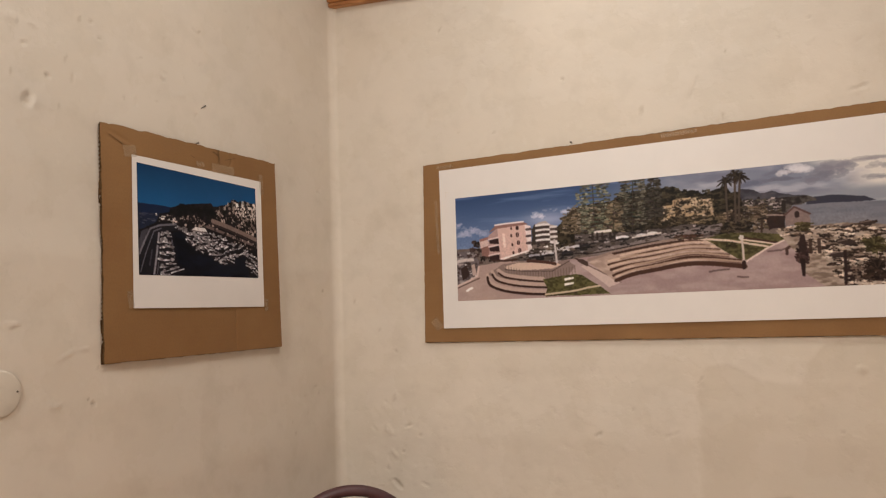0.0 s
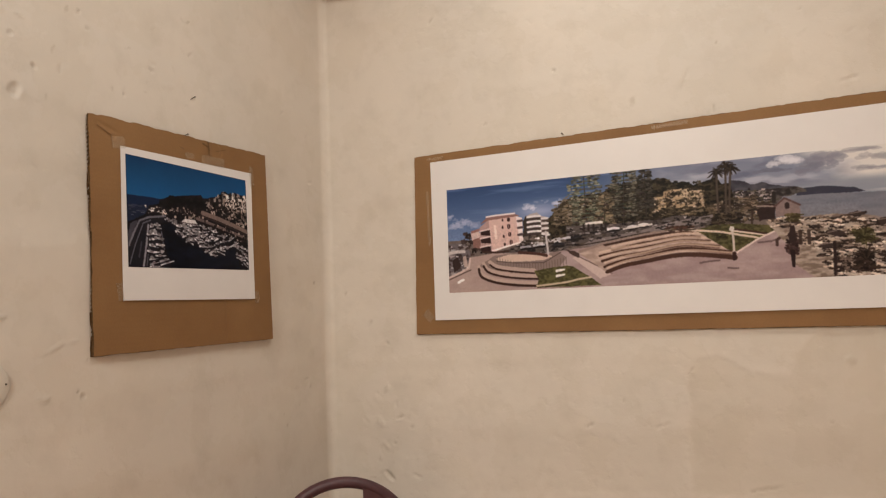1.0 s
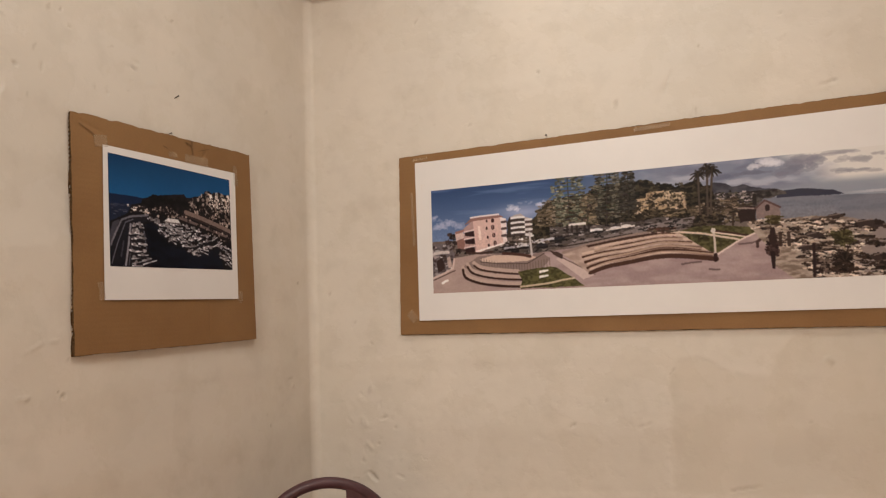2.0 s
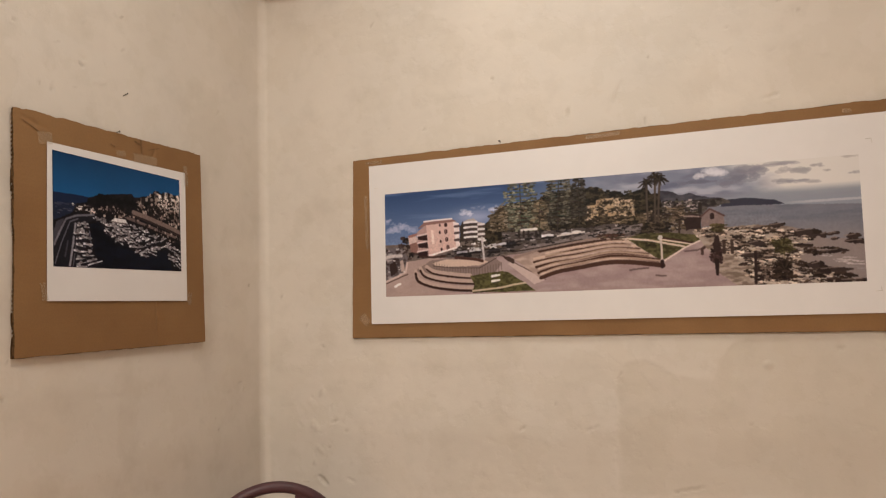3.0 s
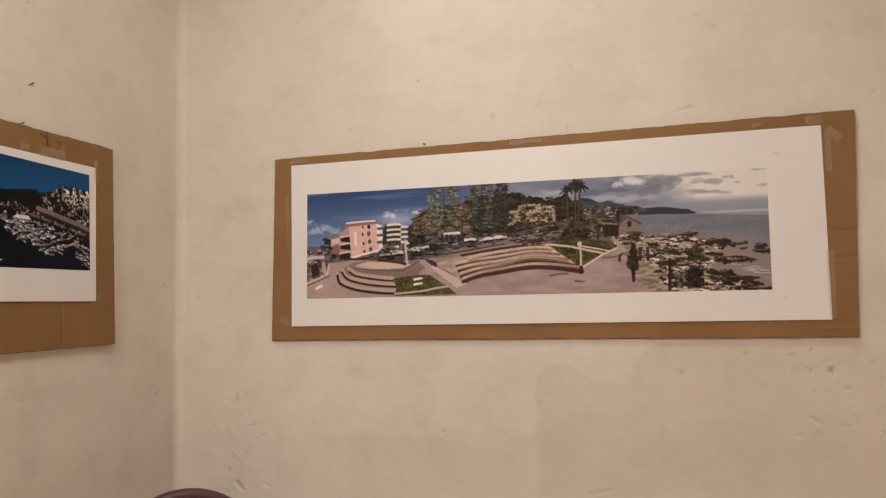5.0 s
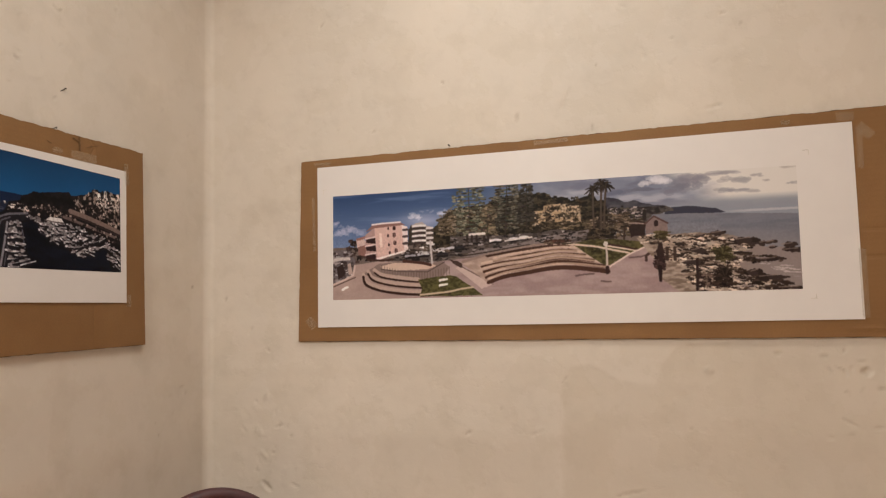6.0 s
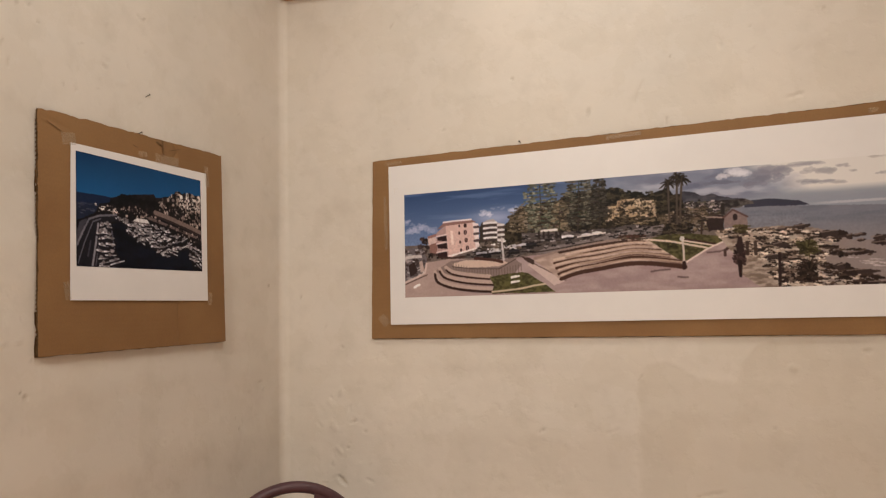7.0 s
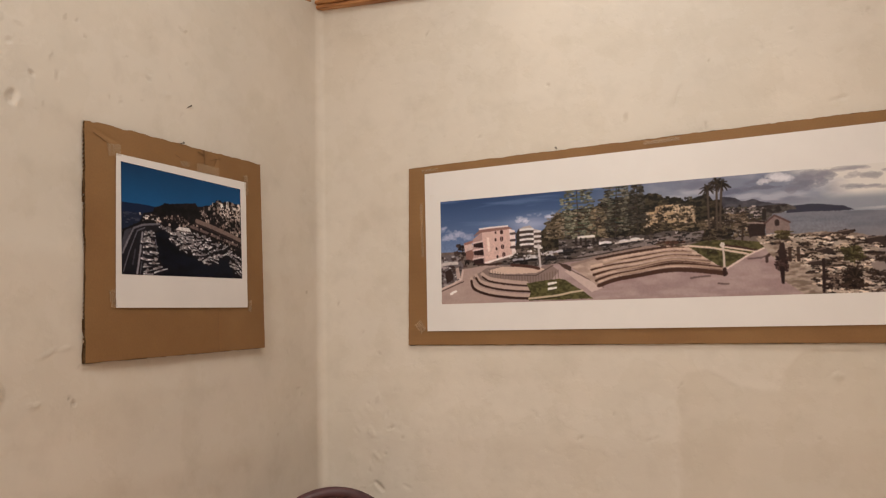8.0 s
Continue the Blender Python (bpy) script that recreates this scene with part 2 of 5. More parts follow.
FAR_MARKS = [(1.080, 1.871, 0.004, 0.003, 80, 0.0015, 0.9),
             (0.883, 1.765, 0.013, 0.006, 85, 0.001, 0.28),
             (0.506, 1.771, 0.008, 0.004, 0, 0.001, 0.3),
             (0.404, 1.786, 0.005, 0.003, 0, 0.001, 0.35),
             (1.003, 1.793, 0.03, 0.004, 70, 0.0012, 0.1),
             (1.337, 1.737, 0.02, 0.005, 10, 0.0015, 0.1),
             (1.288, 1.146, 0.012, 0.009, 0, -0.0028, 0.18),
             (0.172, 0.860, 0.021, 0.007, -42, 0.004, 0.25),
             (0.167, 0.940, 0.016, 0.006, -45, -0.003, 0.1),
             (0.152, 1.004, 0.02, 0.01, -60, -0.003, 0.1),
             (0.193, 0.946, 0.006, 0.004, 0, 0.002, 0.3),
             (0.812, 1.062, 0.005, 0.003, 0, 0.0015, 0.4),
             (0.728, 1.002, 0.012, 0.004, 35, 0.0018, 0.2),
             (0.175, 1.095, 0.015, 0.007, 70, -0.0025, 0.15),
             (0.181, 1.214, 0.008, 0.004, -40, 0.0018, 0.2),
             (0.050, 1.355, 0.007, 0.005, 45, 0.0015, 0.35),
             (0.968, 1.129, 0.012, 0.003, 55, 0.0012, 0.35),
             (1.431, 1.180, 0.012, 0.003, 0, 0.002, 0.3),
             (1.519, 1.172, 0.012, 0.003, 0, 0.002, 0.3),
             (1.599, 1.139, 0.01, 0.012, 60, 0.003, 0.2),
             (1.102, 0.873, 0.04, 0.003, 12, 0.002, 0.35),
             (1.243, 1.018, 0.004, 0.003, 0, 0.0015, 0.35),
             (0.248, 0.991, 0.006, 0.004, 0, 0.0015, 0.35),
             (0.898, 1.006, 0.02, 0.003, 20, 0.0012, 0.1),
             (0.164, 0.860, 0.004, 0.003, 0, 0.001, 0.3),
             (1.719, 1.732, 0.01, 0.006, 0, 0.002, 0.1)]
LEFT_MARKS = [(-0.929, 1.719, 0.016, 0.012, 80, 0.003, 0.12),
             (-0.958, 1.860, 0.014, 0.008, 0, -0.002, 0.1),
             (-0.797, 1.906, 0.004, 0.004, 0, 0.002, 0.4),
             (-0.778, 1.880, 0.004, 0.004, 0, 0.002, 0.35),
             (-0.891, 1.771, 0.007, 0.005, -50, 0.002, 0.2),
             (-0.853, 1.261, 0.025, 0.003, 25, -0.0018, 0.15),
             (-0.814, 1.271, 0.012, 0.003, 0, -0.0018, 0.15),
             (-0.794, 1.168, 0.008, 0.004, -40, 0.002, 0.3),
             (-0.806, 1.177, 0.003, 0.003, 0, 0.002, 0.6),
             (-0.875, 1.173, 0.014, 0.005, 0, -0.002, 0.15),
             (-0.954, 1.320, 0.014, 0.005, 0, -0.002, 0.2),
             (-0.084, 1.113, 0.008, 0.006, 45, -0.003, 0.2),
             (-0.055, 1.390, 0.006, 0.005, 0, 0.001, 0.45),
             (-0.344, 2.049, 0.008, 0.004, 30, -0.002, 0.1),
             (-0.573, 1.815, 0.02, 0.008, 10, -0.0015, 0.05),
             (-0.613, 1.855, 0.008, 0.004, 0, 0.0015, 0.1),
             (-0.424, 2.064, 0.008, 0.004, 0, 0.001, 0.1),
             (-0.545, 1.229, 0.02, 0.004, 10, 0.001, 0.05),
             (0.016, 0.977, 0.008, 0.02, 80, 0.002, 0.35),
             (0.026, 1.318, 0.006, 0.025, 5, -0.003, 0.1)]
FAR_MARKS += scatter(34, 1.52, 1.70, 0.98, 1.19, 3, 1.4) + scatter(18, 0.10, 0.28, 0.84, 1.08, 4, 1.2) + scatter(16, 1.15, 1.5, 1.80, 2.1, 5) + scatter(18, 0.1, 1.7, 0.8, 2.2, 6)
LEFT_MARKS += scatter(36, -1.0, -0.5, 1.72, 2.12, 7, 1.4) + scatter(20, -1.0, -0.05, 0.85, 1.25, 8) + scatter(10, -0.25, -0.03, 1.0, 1.9, 9)

ROUND = np.linspace(SEAM, CORNER + 0.004, 16)[:-1]
plaster_wall("wall_north", np.concatenate([LEFT_X + ROUND, spaced(LEFT_X + CORNER + 0.004, LEFT_X + CORNER + 0.004, 1.95, ROOM_X, 0.0042, 0.12)]), spaced(0, 0.80, 2.35, ROOM_Z, 0.0042, 0.12),
             lambda A, Z, d: np.stack([A + lean(Z) * np.exp(-(A - LEFT_X - SEAM) / 0.08), FAR_Y - d, Z], -1), lambda A: A - LEFT_X, FAR_MARKS, far_patch, 11, "uneven cream plastered wall with chips and old patches")
plaster_wall("wall_west", np.concatenate([spaced(ROOM_Y, -1.25, FAR_Y - CORNER - 0.004, FAR_Y - CORNER - 0.004, 0.0042, 0.12)[:-1], FAR_Y - ROUND[::-1]]), spaced(0, 0.80, 2.35, ROOM_Z, 0.0042, 0.12),
             lambda A, Z, d: np.stack([LEFT_X + d + lean(Z) * np.exp((A - FAR_Y + SEAM) / 0.16), A, Z], -1), lambda A: FAR_Y - A, LEFT_MARKS, left_patch, 31, "uneven cream plastered wall with small dents")


def slab(name, lo, hi, material, label, category):
    bm = bmesh.new()
    box(bm, lo, hi)
    return tagged(part(name, bm, material), label, category, "", "structure")


slab("wall_backing", (LEFT_X - 0.25, FAR_Y + 0.03, 0), (ROOM_X, FAR_Y + 0.25, ROOM_Z), CEILING, "solid masonry behind the cream plaster", "wall")
slab("wall_backing", (LEFT_X - 0.25, ROOM_Y, 0), (LEFT_X - 0.03, FAR_Y + 0.03, ROOM_Z), CEILING, "solid masonry behind the cream plaster", "wall")
slab("wall_east", (ROOM_X, ROOM_Y - 0.2, 0), (ROOM_X + 0.2, FAR_Y + 0.25, ROOM_Z), PLASTER, "plain cream plastered wall", "wall")
slab("wall_south", (LEFT_X - 0.25, ROOM_Y - 0.2, 0), (ROOM_X, ROOM_Y, ROOM_Z), PLASTER, "plain cream plastered wall", "wall")
slab("floor", (LEFT_X - 0.25, ROOM_Y - 0.2, -0.15), (ROOM_X + 0.2, FAR_Y + 0.25, 0), FLOOR, "plain light terracotta floor", "floor")
slab("ceiling", (LEFT_X - 0.25, ROOM_Y - 0.2, ROOM_Z), (ROOM_X + 0.2, FAR_Y + 0.25, ROOM_Z + 0.15), CEILING, "plain off-white painted ceiling", "ceiling")


# ---- mounted photographs ----
def sheet(name, corners, at, nu, nv, bulge, rag, thick, material, parent, seed, label=""):
    """A sheet between four corners (top left, top right, bottom right, bottom left; along, height), with ragged edges (top,
    right, bottom, left), bulge(u, v) metres off its plane, and its thickness behind. at(a, z, d) gives the place."""
    (tl, tr, br, bl) = [np.array(c) for c in corners]
    u, v = np.meshgrid(np.linspace(0, 1, nu), np.linspace(0, 1, nv), indexing="ij")
    P = (tl * ((1 - u) * (1 - v))[..., None] + tr * (u * (1 - v))[..., None] + br * (u * v)[..., None] + bl * ((1 - u) * v)[..., None])
    wide, tall = np.linalg.norm(tr - tl), np.linalg.norm(bl - tl)
    line_u, line_v = fbm(u * wide * 55, u * 0 + 3, seed, 4) - 0.5, fbm(v * tall * 55, v * 0 + 5, seed + 1, 4) - 0.5
    P[..., 1] += 2 * rag[0] * line_u * (v == 0) + 2 * rag[2] * line_u * (v == 1)
    P[..., 0] += 2 * rag[1] * line_v * (u == 1) + 2 * rag[3] * line_v * (u == 0)
    d = bulge(u, v)
    front = at(P[..., 0], P[..., 1], d).reshape(-1, 3)
    back = at(P[..., 0], P[..., 1], d - thick).reshape(-1, 3)
    n = nu * nv
    f = grid_faces(nu, nv)
    faces = [*f, *(f[:, ::-1] + n)]
    ring = [i * nv for i in range(nu)] + [(nu - 1) * nv + j for j in range(1, nv)] + [i * nv + nv - 1 for i in range(nu - 2, -1, -1)] + [j for j in range(nv - 2, 0, -1)]
    faces += [(a, a + n, b + n, b) for a, b in zip(ring, ring[1:] + ring[:1])]
    ob = finish(name, np.concatenate([front, back]), faces, material, parent, label)
    bm = bmesh.new()
    bm.from_mesh(ob.data)
    bmesh.ops.recalc_face_normals(bm, faces=bm.faces)
    bm.to_mesh(ob.data)
    bm.free()
    return ob


def inset(corners, by):
    c = [np.array(p) for p in corners]
    mid = sum(c) / 4
    return [tuple(p + (mid - p) / np.abs(mid - p) * by) for p in c]


def corrugated(name, corners, at, depth, pitch, parent):
    """The fluted core between the liners, its channels open to the sides."""
    (tl, tr, br, bl) = [np.array(c) for c in inset(corners, 0.0005)]
    tall = np.linalg.norm(bl - tl)
    n = int(tall / pitch * 8)
    verts, faces = [], []
    for i in range(n + 1):
        v = i / n
        d = -depth / 2 + depth / 2 * 0.92 * math.sin(2 * math.pi * v * tall / pitch)
        for e in (tl * (1 - v) + bl * v, tr * (1 - v) + br * v):
            verts += [at(e[0], e[1], d), at(e[0], e[1], d - 0.0004)]
    for i in range(n):
        k = 4 * i
        faces += [(k, k + 2, k + 6, k + 4), (k + 1, k + 5, k + 7, k + 3), (k, k + 4, k + 5, k + 1), (k + 2, k + 3, k + 7, k + 6)]
    return finish(name, verts, faces, SHADED_CORE, parent, "dark fluted edge")


def strip(name, corners, at, d, material, parent, thick=0.00012, label=""):
    return sheet(name, corners, at, 2, 2, lambda u, v: u * 0 + d, (0, 0, 0, 0), thick, material, parent, 1, label)


def bar(a0, z0, a1, z1, wide):
    """The corners of a narrow bar between two places."""
    dx, dz = a1 - a0, z1 - z0
    ln = math.hypot(dx, dz)
    nx, nz = -dz / ln * wide / 2, dx / ln * wide / 2
    return [(a0 + nx, z0 + nz), (a1 + nx, z1 + nz), (a1 - nx, z1 - nz), (a0 - nx, z0 - nz)]


def on_far(a, z, d):
    a = np.asarray(a, float)
    return np.stack([a, 0 * a - d, 0 * a + z], -1)


def on_left(a, z, d):
    a = np.asarray(a, float)
    return np.stack([0 * a + d, a, 0 * a + z], -1)


def photo_sheet(name, corners, at, d, ink, parent, label, bulge):
    """The printed area: a fine sheet whose ink is mixed by a painting function."""
    (tl, tr, br, bl) = [np.array(c) for c in corners]
    nu, nv = ink.shape[:2]
    u, v = np.meshgrid(np.linspace(0, 1, nu), np.linspace(0, 1, nv), indexing="ij")
    P = (tl * ((1 - u) * (1 - v))[..., None] + tr * (u * (1 - v))[..., None] + br * (u * v)[..., None] + bl * ((1 - u) * v)[..., None])
    ob = finish(name, at(P[..., 0], P[..., 1], d + bulge(P[..., 0], P[..., 1])).reshape(-1, 3), grid_faces(nu, nv), PRINT, parent, label, True)
    at_ = ob.data.color_attributes.new("ink", "FLOAT_COLOR", "POINT")
    rgba = np.ones((nu * nv, 4), np.float32)
    rgba[:, :3] = ink.reshape(-1, 3)
    at_.data.foreach_set("color", rgba.ravel())
    return ob


def nail(name, tip, head, radius, label):
    bm = bmesh.new()
    a, b = Vector(tip), Vector(head)
    d = (b - a).normalized()
    tube(bm, [a, b - d * 0.0015], radius, 8)
    tube(bm, [b - d * 0.0015, b], radius * 1.9, 10)
    return tagged(part(name, bm, STEEL, None, "", True), label, "nail")


# ---- the two printed pictures, painted onto fine sheets ----
class Canvas:
    """Colours over a sheet: u to the right, v down, both 0..1; lengths are in heights of the picture."""

    def __init__(self, nu, nv, aspect, base):
        self.u, self.v = np.meshgrid(np.linspace(0, 1, nu), np.linspace(0, 1, nv), indexing="ij")
        self.k, self.x = aspect, self.u * aspect
        self.img = np.zeros((nu, nv, 3)) + base

    def lay(self, mask, colour, alpha=1.0):
        a = np.asarray(mask, float)[..., None] * alpha
        self.img = self.img * (1 - a) + np.asarray(colour, float) * a

    def n(self, sx, sy, seed, octaves=4):
        return fbm(self.x * sx, self.v * sy, seed, octaves)

    def poly(self, pts, colour, wobble=0.0, alpha=1.0, seed=1, scale=14):
        us, vs = [p[0] for p in pts], [p[1] for p in pts]
        w = self.window(min(us) - wobble, max(us) + wobble, min(vs) - wobble, max(vs) + wobble)
        x, y = self.x[w], self.v[w]
        du, dv = (wobble * (fbm(x * scale, y * scale, seed + k, 4) - 0.5) if wobble else 0 for k in (0, 50))
        m = np.zeros(self.u.shape, bool)
        m[w] = inside(self.u[w] + du / self.k, y + dv, pts)
        self.lay(m, colour, alpha)
        return m

    def window(self, u0, u1, v0, v1):
        """The part of the sheet between these bounds, as slices."""
        nu, nv = self.u.shape
        i0, i1 = max(0, int(u0 * (nu - 1))), min(nu, int(u1 * (nu - 1)) + 2)
        j0, j1 = max(0, int(v0 * (nv - 1))), min(nv, int(v1 * (nv - 1)) + 2)
        return slice(i0, max(i0, i1)), slice(j0, max(j0, j1))

    def lay_in(self, w, mask, colour, alpha):
        a = np.asarray(mask, float)[..., None] * alpha
        self.img[w] = self.img[w] * (1 - a) + np.asarray(colour, float) * a

    def stroke(self, pts, wide, colour, alpha=1.0, taper=1.0):
        m = wide * max(1, taper) / 2 + 0.01
        us, vs = [p[0] for p in pts], [p[1] for p in pts]
        w = self.window(min(us) - m / self.k, max(us) + m / self.k, min(vs) - m, max(vs) + m)
        x, v = self.x[w], self.v[w]
        best = np.full(x.shape, 9.0)
        for i, ((a, b), (c, d)) in enumerate(zip(pts, pts[1:])):
            ax, cx = a * self.k, c * self.k
            ln = (cx - ax) ** 2 + (d - b) ** 2 + 1e-12
            s = np.clip(((x - ax) * (cx - ax) + (v - b) * (d - b)) / ln, 0, 1)
            t = 1 + (taper - 1) * (i + s) / (len(pts) - 1)
            best = np.minimum(best, np.hypot(x - ax - s * (cx - ax), v - b - s * (d - b)) / t)
        self.lay_in(w, np.clip((wide / 2 - best) / 0.004 + 0.5, 0, 1), colour, alpha)

    def blob(self, c, rx, ry, colour, rag=0.0, seed=1, scale=30, alpha=1.0):
        g = 1 + rag / 2
        w = self.window(c[0] - g * rx / self.k, c[0] + g * rx / self.k, c[1] - g * ry, c[1] + g * ry)
        x, v = self.x[w], self.v[w]
        r = np.hypot((x - c[0] * self.k) / rx, (v - c[1]) / ry)
        self.lay_in(w, r + rag * (fbm(x * scale, v * scale, seed, 3) - 0.5) < 1, colour, alpha)

    def mottle(self, mask, dark, light, sx, sy, seed, lo=0.35, hi=0.65, alpha=1.0):
        t = np.clip((self.n(sx, sy, seed) - lo) / (hi - lo), 0, 1)[..., None]
        self.lay(mask, np.asarray(dark, float) * (1 - t) + np.asarray(light, float) * t, alpha)

    def ink(self, white, paper, gamma, ragged, below):
        """From the look under the room's warm light to the ink's own colour; fine things below the sky get uneven edges."""
        nu, nv = self.u.shape
        amount = ragged * np.clip((self.v - below) * 10 + 0.6, 0.1, 1)
        i = np.arange(nu)[:, None] + amount * nv * (self.n(80, 80, 301, 2) - 0.5) * 2
        j = np.arange(nv)[None, :] + amount * nv * (self.n(80, 80, 302, 2) - 0.5) * 2
        self.img = self.img[np.clip(np.rint(i), 0, nu - 1).astype(int), np.clip(np.rint(j), 0, nv - 1).astype(int)]
        m = np.pad(self.img, ((1, 1), (1, 1), (0, 0)), "edge")
        m = (m[:-2] + 2 * m[1:-1] + m[2:]) / 4
        m = (m[:, :-2] + 2 * m[:, 1:-1] + m[:, 2:]) / 4
        c = np.clip(m, 0, 255) / 255
        lin = np.where(c <= 0.04045, c / 12.92, ((c + 0.055) / 1.055) ** 2.4) / np.array(srgb(*white))
        tone = (lin @ np.array((0.25, 0.65, 0.10)))[..., None] + 1e-4
        return np.clip(lin * tone ** (gamma - 1) * paper, 0.002, 0.9)


def flowing(pts, n=6):
    """More points along a smooth line through the given ones."""
    p = [np.array(q) for q in [pts[0], *pts, pts[-1]]]
    out = []
    for a, b, c, d in zip(p, p[1:], p[2:], p[3:]):
        for k in range(n):
            s = k / n
            out.append(tuple(0.5 * (2 * b + (c - a) * s + (2 * a - 5 * b + 4 * c - d) * s * s + (3 * b - a - 3 * c + d) * s ** 3)))
    return out + [tuple(p[-1])]


def paint_panorama():
    c = Canvas(1300, 315, 4.13, (150, 148, 158))
    u, v = c.u, c.v
    rnd = random.Random(5)

    def near_end(x, y):
        x, y = x - 360, y - 330
        return 0.1513 + 0.000463 * x + -0.000001 * y, 0.5162 + 0.000075 * x + 0.001778 * y

    def by_pines(x, y):
        x, y = x - 200, y - 345
        return 0.3493 + 0.000433 * x + -0.000005 * y, 0.4707 + 0.000076 * x + 0.001719 * y

    def by_shore(x, y):
        x, y = x - 620, y - 430
        return 0.7591 + 0.000371 * x + -0.000012 * y, 0.6778 + 0.000055 * x + 0.001587 * y

    # sky: deep blue fading to lilac-grey cloud, burnt out to cream far along
    t = np.clip((u - 0.30) / 0.22, 0, 1)[..., None]
    down = np.clip(v / 0.50, 0, 1)[..., None]
    blue = np.array((60, 84, 124)) * (1 - down) + np.array((116, 132, 164)) * down
    grey = np.array((128, 130, 144)) * (1 - down) + np.array((156, 154, 158)) * down
    c.img = blue * (1 - t) + grey * t
    c.lay(np.clip((c.n(1.6, 16, 4) - 0.54) * 5, 0, 1) * (v < 0.40) * (u < 0.4), (122, 138, 172), 0.45)
    c.lay(np.exp(-((u - 0.225) / 0.055) ** 2 - ((v - 0.285) / 0.075) ** 2), (166, 166, 186), 0.75)

    def cumulus(p, wide, high, tone, n, alpha=0.34):
        for k in range(n):
            a = rnd.uniform(-1, 1)
            c.blob((p[0] + a * wide / c.k, p[1] - high * (1 - a * a) * rnd.uniform(0.1, 0.8)), high * rnd.uniform(0.3, 0.8), high * rnd.uniform(0.14, 0.36), tone, 1.7, rnd.randint(1, 99), 36, alpha)

    cumulus((0.042, 0.375), 0.14, 0.085, (176, 172, 188), 14)
    cumulus((0.009, 0.301), 0.05, 0.06, (168, 166, 184), 7)
    cumulus((0.201, 0.255), 0.055, 0.055, (212, 202, 202), 9)
    cumulus((0.274, 0.239), 0.07, 0.055, (206, 197, 200), 10)
    cumulus((0.234, 0.213), 0.13, 0.03, (164, 164, 184), 8)
    c.lay(np.clip((c.n(3.2, 9, 12) - 0.44) * 5, 0, 1) * np.clip((u - 0.46) * 12, 0, 1) * (v < 0.36), (176, 170, 174), 0.7)
    c.lay(np.clip((c.n(4, 16, 14) - 0.54) * 6, 0, 1) * np.clip((u - 0.5) * 12, 0, 1) * (v < 0.3), (118, 116, 130), 0.65)
    light = np.clip((u - 0.76 + 0.45 * (0.12 - v) + 0.10 * (c.n(4, 14, 31, 3) - 0.5)) / 0.10, 0, 1) * np.clip((0.27 - v) / 0.06 + 0.4, 0, 1)
    c.lay(light, (206, 195, 182))
    cumulus((0.735, 0.075), 0.11, 0.075, (206, 197, 194), 22)
    cumulus((0.710, 0.075), 0.08, 0.03, (184, 176, 176), 8)
    for p, wide, high, tone in (((0.706, 0.117), 0.14, 0.020, (116, 114, 126)), ((0.652, 0.136), 0.10, 0.022, (112, 112, 128)), ((0.771, 0.152), 0.10, 0.03, (132, 127, 136)), ((0.808, 0.066), 0.16, 0.045, (136, 131, 138)), ((0.793, 0.126), 0.14, 0.03, (128, 125, 134)),
                                ((0.849, 0.026), 0.20, 0.018, (158, 150, 150)), ((0.885, 0.083), 0.15, 0.024, (160, 152, 150)), ((0.929, 0.061), 0.05, 0.016, (166, 156, 152)), ((0.945, 0.107), 0.03, 0.009, (168, 158, 152)), ((0.992, 0.140), 0.04, 0.012, (160, 152, 150)), ((0.877, 0.172), 0.13, 0.018, (150, 144, 146)), ((0.923, 0.187), 0.08, 0.012, (172, 163, 158)), ((0.991, 0.007), 0.08, 0.010, (182, 170, 160))):
        for k in range(7):
            c.blob((p[0] + rnd.uniform(-0.7, 0.7) * wide / c.k, p[1] + rnd.uniform(-0.6, 0.6) * high), wide * rnd.uniform(0.3, 0.6), high * rnd.uniform(0.5, 0.9), tone, 1.3, rnd.randint(1, 99), 24, 0.42)
    c.lay(np.clip((u - 0.70) / 0.1, 0, 1) * np.clip((v - 0.205) / 0.06, 0, 1), (146, 146, 150), 0.85)
    c.lay((abs(v - 0.345) < 0.010) * np.clip((u - 0.86) / 0.05, 0, 1), (184, 176, 174), 0.7)
    # sea and headland
    c.lay((v > 0.50) & (u < 0.80), (122, 104, 94))
    sea = c.poly([(0.709, 0.325), (0.886, 0.362), (1.024, 0.394), (1.024, 1.078), (0.706, 0.686)], (126, 122, 130))
    c.mottle(sea, (118, 117, 124), (128, 125, 130), 5, 34, 41)
    c.lay(sea * np.clip((v - 0.44) / 0.16, 0, 1), (142, 132, 130), 0.7)
    c.poly([(0.751, 0.312), (0.758, 0.288), (0.777, 0.284), (0.794, 0.280), (0.825, 0.298), (0.848, 0.314), (0.859, 0.335), (0.866, 0.354), (0.777, 0.341), (0.750, 0.340)], (72, 70, 82), 0.010, 1, 43)
    far = c.poly([(0.628, 0.169), (0.636, 0.168), (0.656, 0.183), (0.669, 0.212), (0.686, 0.213), (0.706, 0.234), (0.724, 0.254), (0.751, 0.273), (0.769, 0.296), (0.769, 0.320), (0.739, 0.332), (0.724, 0.344), (0.712, 0.400), (0.630, 0.495)], (80, 72, 74), 0.03, 1, 45)
    c.mottle(far & (v < 0.30), (70, 66, 74), (96, 90, 94), 12, 26, 44)
    c.mottle(far & (v >= 0.27), (60, 52, 50), (104, 92, 84), 26, 44, 47)

